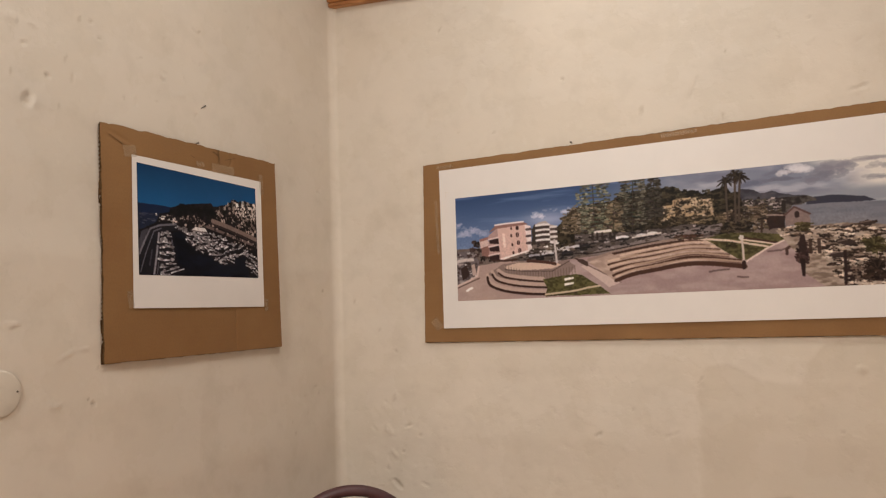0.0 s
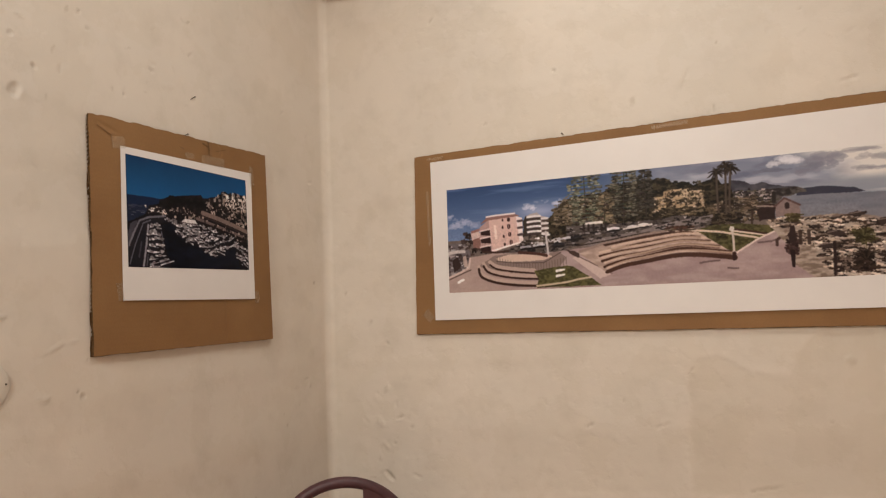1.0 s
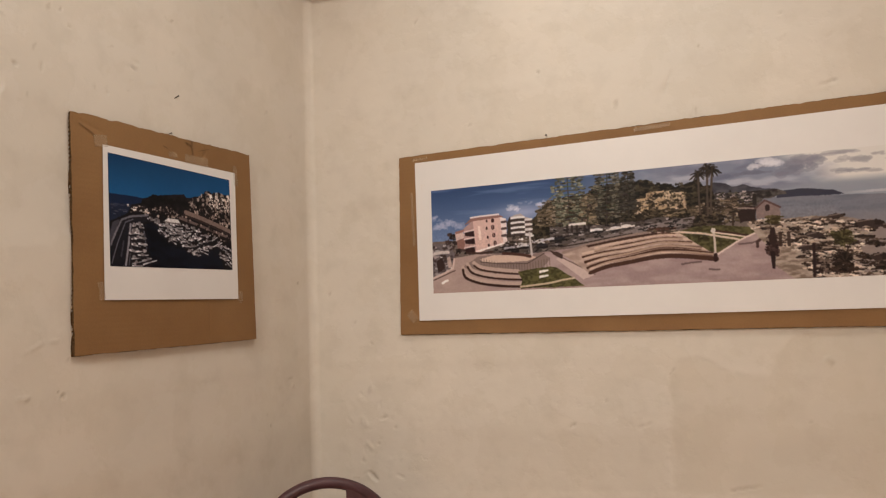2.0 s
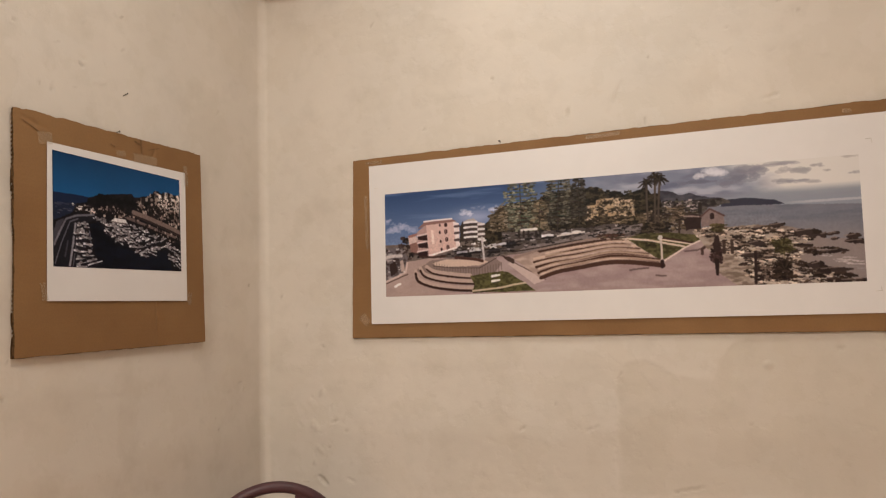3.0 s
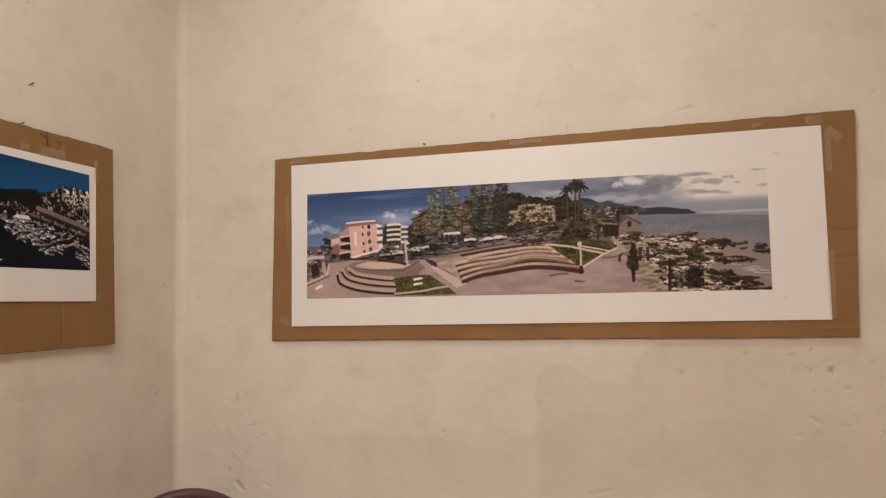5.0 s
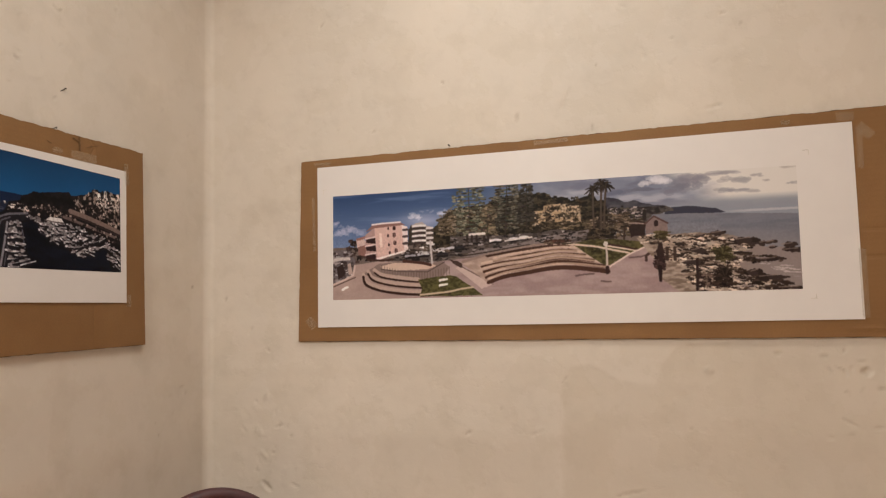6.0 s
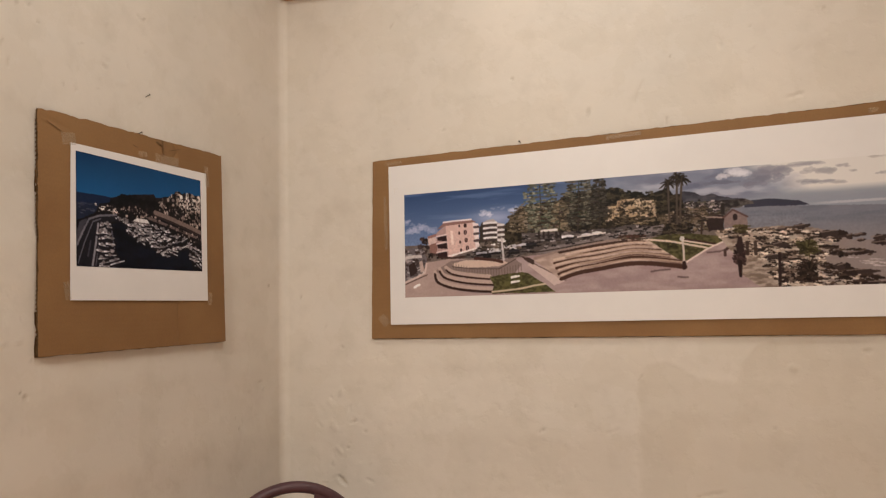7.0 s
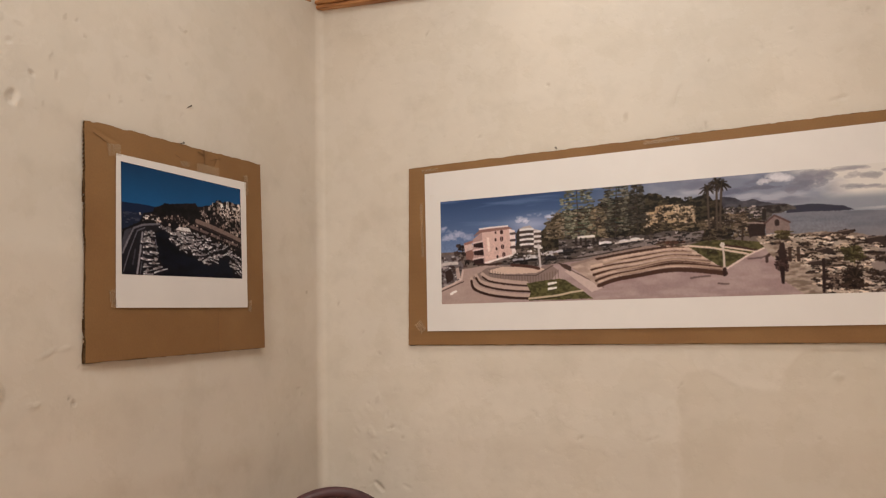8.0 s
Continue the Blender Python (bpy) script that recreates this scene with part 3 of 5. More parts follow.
    def dabs(pts, count, tones, wide, high, alpha=0.9, slope=0.0):
        """Short ragged touches of colour strewn over a polygon."""
        us, vs = [p[0] for p in pts], [p[1] for p in pts]
        made = 0
        while made < count:
            p = (rnd.uniform(min(us), max(us)), rnd.uniform(min(vs), max(vs)))
            if not inside(np.array([p[0]]), np.array([p[1]]), pts)[0]:
                made += 0.2
                continue
            made += 1
            w, f = wide * rnd.uniform(0.5, 1.5) / c.k, rnd.uniform(0.82, 1.18)
            tone = tuple(s * f for s in rnd.choice(tones))
            for k in range(3):
                q = (k - 1) * rnd.uniform(0.4, 0.8)
                c.blob((p[0] + q * w, p[1] - slope * q * w * c.k + rnd.uniform(-0.3, 0.3) * high), w * c.k * rnd.uniform(0.3, 0.6), high * rnd.uniform(0.3, 0.6), tone, 1.5, rnd.randint(1, 99), 55, alpha)

    dabs([(0.640, 0.251), (0.705, 0.266), (0.716, 0.365), (0.638, 0.448)], 120, ((168, 150, 142), (138, 120, 112), (56, 48, 48), (88, 80, 66)), 0.016, 0.015)
    # wooded hill and villas
    hill_line = [(0.243, 0.391), (0.261, 0.333), (0.275, 0.265), (0.288, 0.189), (0.372, 0.165), (0.394, 0.110), (0.453, 0.103), (0.474, 0.112), (0.491, 0.096), (0.510, 0.100), (0.525, 0.141), (0.540, 0.138), (0.558, 0.166), (0.585, 0.156), (0.601, 0.135), (0.616, 0.196), (0.632, 0.200), (0.638, 0.497), (0.598, 0.539), (0.468, 0.550), (0.305, 0.627), (0.243, 0.653)]
    hill = c.poly(hill_line, (60, 50, 40), 0.05, 1, 51)
    c.mottle(hill, (40, 34, 28), (84, 70, 50), 30, 44, 52)
    dabs([(0.261, 0.262), (0.288, 0.181), (0.381, 0.175), (0.393, 0.401), (0.341, 0.443), (0.261, 0.429)], 380, ((112, 92, 68), (88, 74, 56), (128, 108, 84), (60, 50, 40), (142, 124, 104)), 0.020, 0.016, 0.85, 0.1)
    dabs([(0.474, 0.129), (0.512, 0.108), (0.544, 0.154), (0.605, 0.152), (0.619, 0.345), (0.469, 0.247)], 140, ((48, 40, 32), (64, 54, 40), (38, 32, 28), (84, 72, 50)), 0.022, 0.018)
    town = [(0.474, 0.273), (0.495, 0.218), (0.519, 0.204), (0.544, 0.209), (0.576, 0.237), (0.579, 0.370), (0.543, 0.388), (0.518, 0.392), (0.477, 0.400)]
    dabs(town, 150, ((96, 76, 54), (70, 56, 42), (124, 102, 76)), 0.024, 0.022)

    def villa(p, w, h, tone):
        c.poly([(p[0] - w / c.k, p[1] - h), (p[0] + w / c.k, p[1] - h * 1.1), (p[0] + w / c.k, p[1] + h), (p[0] - w / c.k, p[1] + h)], tone, 0.02, 1, rnd.randint(1, 90), 30)
        for k in (-0.45, 0.35):
            for r in (-0.35, 0.4):
                c.stroke([(p[0] + k * w / c.k, p[1] + r * h - 0.2 * h), (p[0] + k * w / c.k, p[1] + r * h + 0.1 * h)], 0.012, (84, 64, 50), 0.6)

    for p, w, h, tone in (((0.496, 0.311), 0.036, 0.055, (182, 152, 116)), ((0.509, 0.247), 0.042, 0.035, (170, 140, 108)), ((0.527, 0.243), 0.045, 0.040, (186, 156, 122)), ((0.529, 0.318), 0.050, 0.040, (174, 144, 110)), ((0.548, 0.247), 0.034, 0.036, (192, 166, 132)), ((0.553, 0.315), 0.036, 0.045, (178, 150, 118)), ((0.568, 0.277), 0.036, 0.050, (188, 160, 128)), ((0.569, 0.343), 0.040, 0.030, (168, 140, 110))):
        villa(p, w, h, tone)
    dabs(town, 90, ((52, 42, 32), (72, 60, 46), (96, 80, 60)), 0.016, 0.020, 0.9)
    dabs(town, 50, ((186, 160, 134), (170, 144, 118)), 0.011, 0.014, 0.85)
    dabs([(0.465, 0.398), (0.543, 0.388), (0.599, 0.374), (0.599, 0.506), (0.468, 0.475)], 120, ((62, 50, 38), (104, 86, 62), (140, 118, 92), (48, 40, 32)), 0.024, 0.016)
    dabs([(0.587, 0.372), (0.639, 0.309), (0.708, 0.380), (0.707, 0.509), (0.591, 0.513)], 330, ((68, 54, 44), (54, 44, 38), (116, 96, 74), (150, 128, 106), (92, 76, 58)), 0.020, 0.016)

    # pines: a trunk with level tiers and sky between them
    def pine(foot, tip, wide, tiers, tone, top, thin):
        c.stroke([foot, tip], 0.012, (72, 60, 50), 0.9, 0.6)
        for k in range(tiers):
            s = (k + 0.4) / tiers
            y = tip[1] + (foot[1] - tip[1]) * 0.86 * s
            x = tip[0] + (foot[0] - tip[0]) * s
            for side in (-1, 1):
                w = wide * (top + (1 - top) * s ** 0.7) * rnd.uniform(0.72, 1.12)
                end = (x + side * w / c.k, y - 0.012 + rnd.uniform(-0.012, 0.016))
                c.stroke([(x, y), ((x + end[0]) / 2, y + 0.010), end], 0.010, tuple(a * rnd.uniform(0.7, 1.0) for a in tone), 0.95, 0.6)
                for _ in range(thin):
                    q, f = rnd.uniform(0.12, 1) ** 0.8, rnd.uniform(0.55, 1.5)
                    c.blob((x + (end[0] - x) * q, y + rnd.uniform(-0.016, 0.012)), rnd.uniform(0.008, 0.022), rnd.uniform(0.004, 0.009), tuple(a * f for a in tone), 0.9, rnd.randint(1, 99), 50, 0.9)

    dabs([(0.387, 0.142), (0.407, 0.095), (0.466, 0.118), (0.469, 0.466), (0.392, 0.470), (0.382, 0.313)], 340, ((50, 42, 34), (64, 54, 42), (84, 72, 52), (38, 32, 28)), 0.024, 0.016)
    pine((0.336, 0.598), (0.332, -0.041), 0.165, 15, (108, 103, 84), 0.82, 15)
    pine((0.414, 0.482), (0.421, -0.039), 0.155, 13, (90, 82, 68), 0.75, 14)
    pine((0.463, 0.415), (0.464, -0.017), 0.085, 11, (66, 58, 49), 0.45, 9)
    pine((0.373, 0.535), (0.377, 0.183), 0.10, 8, (104, 88, 68), 0.5, 11)
    # street: low walls, parked cars, shop fronts
    street = [(0.137, 0.635), (0.179, 0.574), (0.288, 0.556), (0.288, 0.443), (0.393, 0.453), (0.473, 0.450), (0.531, 0.427), (0.591, 0.472), (0.594, 0.525), (0.526, 0.547), (0.477, 0.535), (0.413, 0.567), (0.340, 0.598), (0.287, 0.642), (0.243, 0.680), (0.179, 0.653)]
    c.poly(street, (98, 84, 78), 0.02, 1, 63)
    c.poly([(0.314, 0.629), (0.342, 0.585), (0.414, 0.550), (0.468, 0.517), (0.518, 0.475), (0.595, 0.439), (0.599, 0.490), (0.542, 0.538), (0.476, 0.560), (0.405, 0.591), (0.344, 0.642)], (132, 116, 110), 0.008, 1, 62)
    dabs(street, 330, ((60, 50, 48), (150, 136, 130), (84, 70, 62), (112, 98, 90), (44, 38, 38)), 0.020, 0.014)
    for p, w, tone in (((0.392, 0.500), 0.050, (208, 196, 190)), ((0.433, 0.494), 0.035, (196, 184, 178)), ((0.456, 0.484), 0.035, (206, 194, 184)), ((0.274, 0.557), 0.05, (176, 166, 164)), ((0.292, 0.553), 0.034, (190, 180, 178)), ((0.310, 0.550), 0.04, (52, 46, 50)), ((0.270, 0.605), 0.045, (58, 50, 54)), ((0.225, 0.598), 0.05, (184, 174, 172)), ((0.193, 0.608), 0.045, (160, 150, 150)), ((0.261, 0.569), 0.05, (176, 164, 162)), ((0.206, 0.631), 0.03, (44, 38, 40))):
        c.stroke([(p[0] - w / c.k, p[1] + 0.018), (p[0] + w / c.k, p[1] + 0.014)], 0.018, (44, 38, 38))
        c.stroke([(p[0] - w / c.k, p[1]), (p[0], p[1] - 0.008), (p[0] + w / c.k, p[1] - 0.003)], 0.024, tone, 1, 0.8)
    c.stroke([(0.334, 0.435), (0.352, 0.431), (0.368, 0.431)], 0.022, (206, 192, 180))
    for x in (150, 175, 200, 240, 262):
        c.stroke([by_pines(x,332), by_pines(x,362)], 0.018, (62, 50, 46))
    c.stroke([(0.414, 0.507), (0.443, 0.496), (0.473, 0.484)], 0.014, (202, 186, 174))
    c.stroke([(0.312, 0.628), (0.375, 0.600), (0.435, 0.565), (0.468, 0.550)], 0.010, (70, 54, 48))
    # buildings
    dabs([(0.040, 0.444), (0.057, 0.410), (0.076, 0.450), (0.109, 0.635), (0.057, 0.645), (0.037, 0.534)], 60, ((62, 48, 44), (84, 64, 58), (46, 38, 36)), 0.02, 0.025)
    c.poly([(0.059, 0.433), (0.078, 0.414), (0.083, 0.451), (0.083, 0.523), (0.062, 0.511)], (198, 168, 156))
    c.poly([(0.060, 0.420), (0.081, 0.400), (0.084, 0.422), (0.061, 0.447)], (160, 112, 100))
    c.poly([(0.064, 0.502), (0.084, 0.484), (0.086, 0.596), (0.065, 0.578)], (146, 104, 92))
    c.poly([(0.082, 0.393), (0.105, 0.322), (0.112, 0.639), (0.084, 0.606)], (176, 140, 130))
    for y in (288, 328, 374):
        c.poly([near_end(214,y), near_end(266,y-8), near_end(270,y+24), near_end(217,y+20)], (66, 42, 42))
        c.stroke([near_end(213,y-2), near_end(266,y-12)], 0.016, (206, 178, 168))
    c.poly([(0.105, 0.325), (0.172, 0.306), (0.179, 0.560), (0.112, 0.639)], (204, 166, 152))
    c.poly([(0.172, 0.310), (0.187, 0.330), (0.188, 0.543), (0.179, 0.560)], (216, 194, 184))
    c.poly([(0.117, 0.382), (0.123, 0.379), (0.126, 0.512), (0.120, 0.518)], (224, 192, 176))
    c.poly([(0.083, 0.364), (0.101, 0.299), (0.169, 0.286), (0.181, 0.312), (0.105, 0.331)], (150, 108, 98))
    c.stroke([(0.100, 0.296), (0.123, 0.289), (0.169, 0.284)], 0.016, (214, 196, 188))
    for x, y in ((366, 266), (370, 308), (334, 270), (338, 318), (376, 350), (342, 360), (335, 232), (366, 230)):
        c.stroke([near_end(x,y-4 if y > 240 else y-2), near_end(x,y+3 if y > 240 else y+2)], 0.030 if x > 350 else 0.018, (78, 48, 46))
        if x > 350 and y > 240:
            c.stroke([near_end(x,y-8), near_end(x,y+7)], 0.006, (186, 146, 136))
    c.stroke([(0.113, 0.621), (0.137, 0.599), (0.179, 0.560)], 0.018, (224, 200, 188))
    for y in (240, 275, 312):
        c.stroke([near_end(414,y), near_end(436,y-2)], 0.022, (98, 78, 76))
    c.poly([(0.188, 0.363), (0.197, 0.320), (0.200, 0.506), (0.188, 0.522)], (72, 60, 52), 0.03, 1, 74)
    c.poly([(0.197, 0.322), (0.207, 0.306), (0.222, 0.291), (0.232, 0.327), (0.244, 0.342), (0.248, 0.500), (0.200, 0.499)], (172, 156, 148), 0.01, 1, 76)
    for k in range(4):
        y = 222 + 26 * k
        c.stroke([near_end(464,y), near_end(500,y-4), near_end(528,y-4)], 0.022, (208, 196, 186))
        c.stroke([near_end(464,y+13), near_end(500,y+9), near_end(528,y+9)], 0.026, (82, 66, 60))
        c.stroke([near_end(536,y+10), near_end(566,y+8)], 0.020, (204, 190, 180))
        c.stroke([near_end(538,y+22), near_end(568,y+20)], 0.020, (94, 76, 68))
    dabs([(0.193, 0.505), (0.247, 0.500), (0.279, 0.519), (0.288, 0.573), (0.188, 0.593)], 60, ((56, 46, 42), (88, 72, 60), (196, 184, 176), (110, 92, 78)), 0.02, 0.018)
    # shore and low houses at the near edge
    near = [(-0.006, 0.527), (0.042, 0.526), (0.057, 0.627), (0.052, 0.771), (-0.006, 0.855)]
    c.poly(near, (118, 104, 102), 0.02, 1, 84)
    dabs(near, 70, ((196, 184, 178), (72, 56, 52), (150, 134, 128), (96, 82, 80)), 0.024, 0.020)
    c.stroke([(0.002, 0.620), (0.023, 0.608), (0.041, 0.611)], 0.030, (190, 174, 164))
    c.poly([(0.008, 0.693), (0.025, 0.659), (0.033, 0.751), (0.013, 0.803)], (70, 52, 48), 0.02)
    c.poly([(0.037, 0.661), (0.045, 0.647), (0.050, 0.753), (0.041, 0.766)], (176, 150, 136), 0.01)
    # promenade, terrace and curved steps
    ground = c.poly([(-0.011, 0.882), (0.047, 0.788), (0.054, 0.672), (0.114, 0.644), (0.243, 0.674), (0.287, 0.660), (0.366, 0.636), (0.517, 0.592), (0.598, 0.605), (0.707, 0.574), (0.737, 0.595), (0.736, 0.754), (0.787, 0.887), (0.805, 0.983), (0.804, 1.108), (-0.011, 1.090)], (166, 138, 130), 0.006, 1, 88)
    c.mottle(ground, (160, 132, 126), (172, 146, 138), 6, 20, 89)
    c.lay(ground * np.clip((0.20 - u) / 0.08, 0, 1), (178, 150, 134), 0.6)
    c.stroke([(0.001, 0.852), (0.028, 0.813), (0.052, 0.767), (0.056, 0.681)], 0.018, (196, 170, 156))
    c.stroke([(0.001, 0.874), (0.028, 0.833), (0.057, 0.789)], 0.010, (104, 80, 72))
    c.poly([(0.076, 0.756), (0.116, 0.671), (0.170, 0.652), (0.243, 0.680), (0.270, 0.666), (0.287, 0.729), (0.269, 0.805), (0.213, 0.842), (0.160, 0.827), (0.104, 0.813)], (142, 118, 108), 0.008, 1, 91)
    c.poly([(0.119, 0.699), (0.151, 0.667), (0.234, 0.678), (0.256, 0.707), (0.234, 0.736), (0.170, 0.740), (0.128, 0.726)], (198, 168, 148), 0.008, 1, 92)
    c.stroke([(0.177, 0.653), (0.202, 0.665), (0.225, 0.679), (0.241, 0.697)], 0.026, (92, 58, 48))
    c.stroke([(0.088, 0.628), (0.123, 0.640), (0.151, 0.633)], 0.018, (82, 56, 48))
    for k in range(26):
        x = 300 + 14 * k
        y = 482 - 0.0011 * (x - 480) ** 2 * 0.9
        c.stroke([near_end(x,y-22), near_end(x,y+16)], 0.006, (108, 88, 80), 0.7)
    c.stroke([(0.121, 0.722), (0.170, 0.749), (0.234, 0.760), (0.274, 0.675)], 0.008, (100, 80, 72))
    for pts, w in (([(0.105, 0.752), (0.123, 0.797), (0.165, 0.830), (0.211, 0.852)], 0.020), ([(0.089, 0.761), (0.101, 0.823), (0.137, 0.869), (0.179, 0.894), (0.220, 0.907)], 0.024), ([(0.077, 0.788), (0.084, 0.864), (0.118, 0.921), (0.169, 0.955), (0.218, 0.970)], 0.030)):
        pts = flowing(pts)
        c.stroke([(x, y - 0.026) for x, y in pts], 0.034, (182, 154, 138))
        c.stroke(pts, w * 0.8, (70, 44, 38), 1, 0.9)
    lawn = [(0.211, 0.833), (0.242, 0.814), (0.287, 0.798), (0.300, 0.810), (0.339, 0.915), (0.361, 0.985), (0.287, 0.988), (0.215, 0.982), (0.221, 0.912)]
    dabbed = c.poly(lawn, (92, 86, 48), 0.01, 1, 95)
    c.mottle(dabbed, (80, 72, 42), (108, 100, 58), 40, 60, 96)
    c.stroke([(0.217, 0.970), (0.251, 0.960), (0.287, 0.946), (0.313, 0.925), (0.339, 0.913)], 0.018, (190, 166, 138))
    c.stroke([(0.217, 0.985), (0.251, 0.978), (0.287, 0.963)], 0.008, (70, 56, 36))
    for y in (500, 526):
        c.stroke([near_end(602,y+3), near_end(638,y-4)], 0.026, (216, 204, 190), 1, 0.7)
        c.stroke([near_end(604,y+11), near_end(634,y+6)], 0.008, (70, 60, 40))
    c.poly([(0.300, 0.734), (0.310, 0.715), (0.385, 0.891), (0.360, 0.932)], (192, 166, 154), 0.004, 1, 98)
    c.stroke([(0.310, 0.715), (0.348, 0.802), (0.385, 0.891)], 0.008, (116, 90, 80))
    c.poly([(0.285, 0.651), (0.305, 0.671), (0.315, 0.698), (0.314, 0.737), (0.301, 0.713)], (86, 62, 54), 0.01, 1, 99)
    c.stroke([(0.024, 0.905), (0.030, 0.891), (0.037, 0.881)], 0.022, (220, 206, 194))
    c.stroke([(0.241, 0.478), (0.245, 0.680)], 0.020, (186, 172, 164))
    # large amphitheatre
    bowl = c.poly([(0.316, 0.698), (0.370, 0.634), (0.456, 0.582), (0.518, 0.559), (0.558, 0.562), (0.574, 0.601), (0.603, 0.696), (0.633, 0.805), (0.577, 0.785), (0.517, 0.771), (0.455, 0.804), (0.378, 0.876), (0.370, 0.867)], (176, 148, 130), 0.004, 1, 101)
    c.mottle(bowl, (166, 138, 122), (186, 158, 140), 14, 30, 102)
    for pts, w, tall in (([(0.373, 0.641), (0.413, 0.616), (0.455, 0.596), (0.518, 0.572), (0.554, 0.571)], 0.013, 0.020), ([(0.387, 0.684), (0.422, 0.658), (0.455, 0.639), (0.517, 0.610), (0.546, 0.610), (0.568, 0.623)], 0.015, 0.028), ([(0.360, 0.731), (0.404, 0.700), (0.455, 0.680), (0.517, 0.645), (0.550, 0.647), (0.585, 0.662)], 0.018, 0.030),
                         ([(0.365, 0.776), (0.404, 0.744), (0.455, 0.723), (0.517, 0.682), (0.549, 0.683), (0.603, 0.713)], 0.022, 0.034), ([(0.370, 0.828), (0.408, 0.785), (0.455, 0.760), (0.517, 0.715), (0.557, 0.720), (0.624, 0.765)], 0.026, 0.036), ([(0.375, 0.873), (0.413, 0.826), (0.455, 0.800), (0.517, 0.765), (0.565, 0.769), (0.632, 0.809)], 0.032, 0.036)):
        pts = flowing(pts)
        c.stroke([(x, y - tall) for x, y in pts], 0.018, (206, 176, 152), 0.7)
        c.stroke(pts, w, (84, 50, 38), 0.95, 1.25)
    c.stroke([(0.316, 0.681), (0.370, 0.623), (0.456, 0.569), (0.501, 0.549)], 0.022, (152, 126, 112))
    c.stroke([(0.370, 0.634), (0.455, 0.584), (0.518, 0.560)], 0.010, (76, 52, 44))
    # lawns and paths beside it
    green = c.poly([(0.558, 0.565), (0.598, 0.526), (0.649, 0.531), (0.703, 0.565), (0.711, 0.598), (0.695, 0.639), (0.674, 0.665), (0.636, 0.757), (0.623, 0.749), (0.601, 0.687), (0.578, 0.610)], (88, 80, 46), 0.010, 1, 104)
    c.mottle(green, (74, 66, 38), (104, 94, 56), 40, 60, 105)
    dabs([(0.594, 0.596), (0.626, 0.601), (0.621, 0.657), (0.602, 0.654)], 20, ((66, 58, 34), (58, 50, 30)), 0.014, 0.012)
    c.stroke([(0.542, 0.556), (0.574, 0.571), (0.606, 0.589), (0.676, 0.657)], 0.018, (200, 174, 152))
    c.stroke([(0.628, 0.585), (0.657, 0.611), (0.691, 0.639)], 0.014, (206, 182, 160))
    c.stroke([(0.634, 0.578), (0.661, 0.598), (0.693, 0.631)], 0.014, (82, 52, 44))
    c.stroke([(0.636, 0.770), (0.656, 0.721), (0.676, 0.669), (0.703, 0.621), (0.730, 0.577)], 0.014, (206, 182, 166))
    c.stroke([(0.630, 0.569), (0.631, 0.675), (0.631, 0.797)], 0.018, (190, 170, 154))
    c.blob((0.629, 0.570), 0.022, 0.020, (196, 180, 166), 0.5)
    c.stroke([(0.631, 0.776), (0.631, 0.818)], 0.030, (66, 40, 36))
    dabs([(0.501, 0.522), (0.534, 0.515), (0.558, 0.532), (0.554, 0.558), (0.518, 0.552)], 30, ((90, 58, 46), (70, 48, 40), (104, 84, 66)), 0.03, 0.014)
    for pts in ([(0.565, 0.838), (0.585, 0.829), (0.603, 0.826)], [(0.618, 0.890), (0.628, 0.897), (0.637, 0.897)], [(0.676, 0.698), (0.699, 0.693), (0.714, 0.679)]):
        c.stroke(pts, 0.014, (110, 86, 82), 0.85)
    c.stroke([(0.710, 0.727), (0.710, 0.687), (0.716, 0.668)], 0.022, (88, 62, 56))
    # palms
    for foot, tip, r in (((0.621, 0.526), (0.624, 0.053), 0.085), ((0.626, 0.527), (0.633, 0.081), 0.072), ((0.607, 0.527), (0.606, 0.104), 0.078)):
        c.stroke([foot, ((foot[0] + tip[0]) / 2 - 0.001, (foot[1] + tip[1]) / 2), tip], 0.017, (92, 74, 62))
        for k in range(24):
            a = k * 2.4 + rnd.uniform(-0.3, 0.3)
            q = r * rnd.uniform(0.6, 1.05)
            e = (tip[0] + q * math.cos(a) / c.k, tip[1] - 0.008 + q * 0.72 * math.sin(a) + 0.25 * q * abs(math.cos(a)))
            c.stroke([tip, ((tip[0] + e[0]) / 2, (tip[1] + e[1]) / 2 - 0.018), e], 0.013, (46 + 12 * (k % 3), 36 + 10 * (k % 3), 32 + 6 * (k % 3)), 0.95, 0.4)
    c.stroke([(0.667, 0.538), (0.669, 0.437)], 0.016, (74, 56, 46))
    dabs([(0.655, 0.312), (0.676, 0.308), (0.677, 0.406), (0.658, 0.419)], 36, ((96, 78, 62), (70, 56, 44), (124, 100, 80)), 0.022, 0.012)
    dabs([(0.591, 0.439), (0.650, 0.450), (0.650, 0.523), (0.594, 0.514)], 60, ((58, 46, 38), (46, 38, 32), (86, 70, 52)), 0.02, 0.016)
    # house on the shore
    c.poly([(0.677, 0.431), (0.693, 0.390), (0.711, 0.400), (0.711, 0.518), (0.681, 0.520)], (64, 46, 42), 0.03, 1, 60)
    c.stroke([(0.679, 0.403), (0.697, 0.407), (0.712, 0.416)], 0.014, (152, 128, 116))
    c.poly([(0.711, 0.416), (0.728, 0.355), (0.754, 0.418), (0.755, 0.489), (0.738, 0.495), (0.711, 0.502)], (140, 116, 108))
    c.stroke([(0.710, 0.416), (0.728, 0.353), (0.755, 0.418)], 0.014, (106, 76, 70))
    c.stroke([(0.732, 0.404), (0.732, 0.424)], 0.034, (66, 48, 46))
    c.stroke([(0.710, 0.307), (0.709, 0.372)], 0.030, (60, 50, 46))
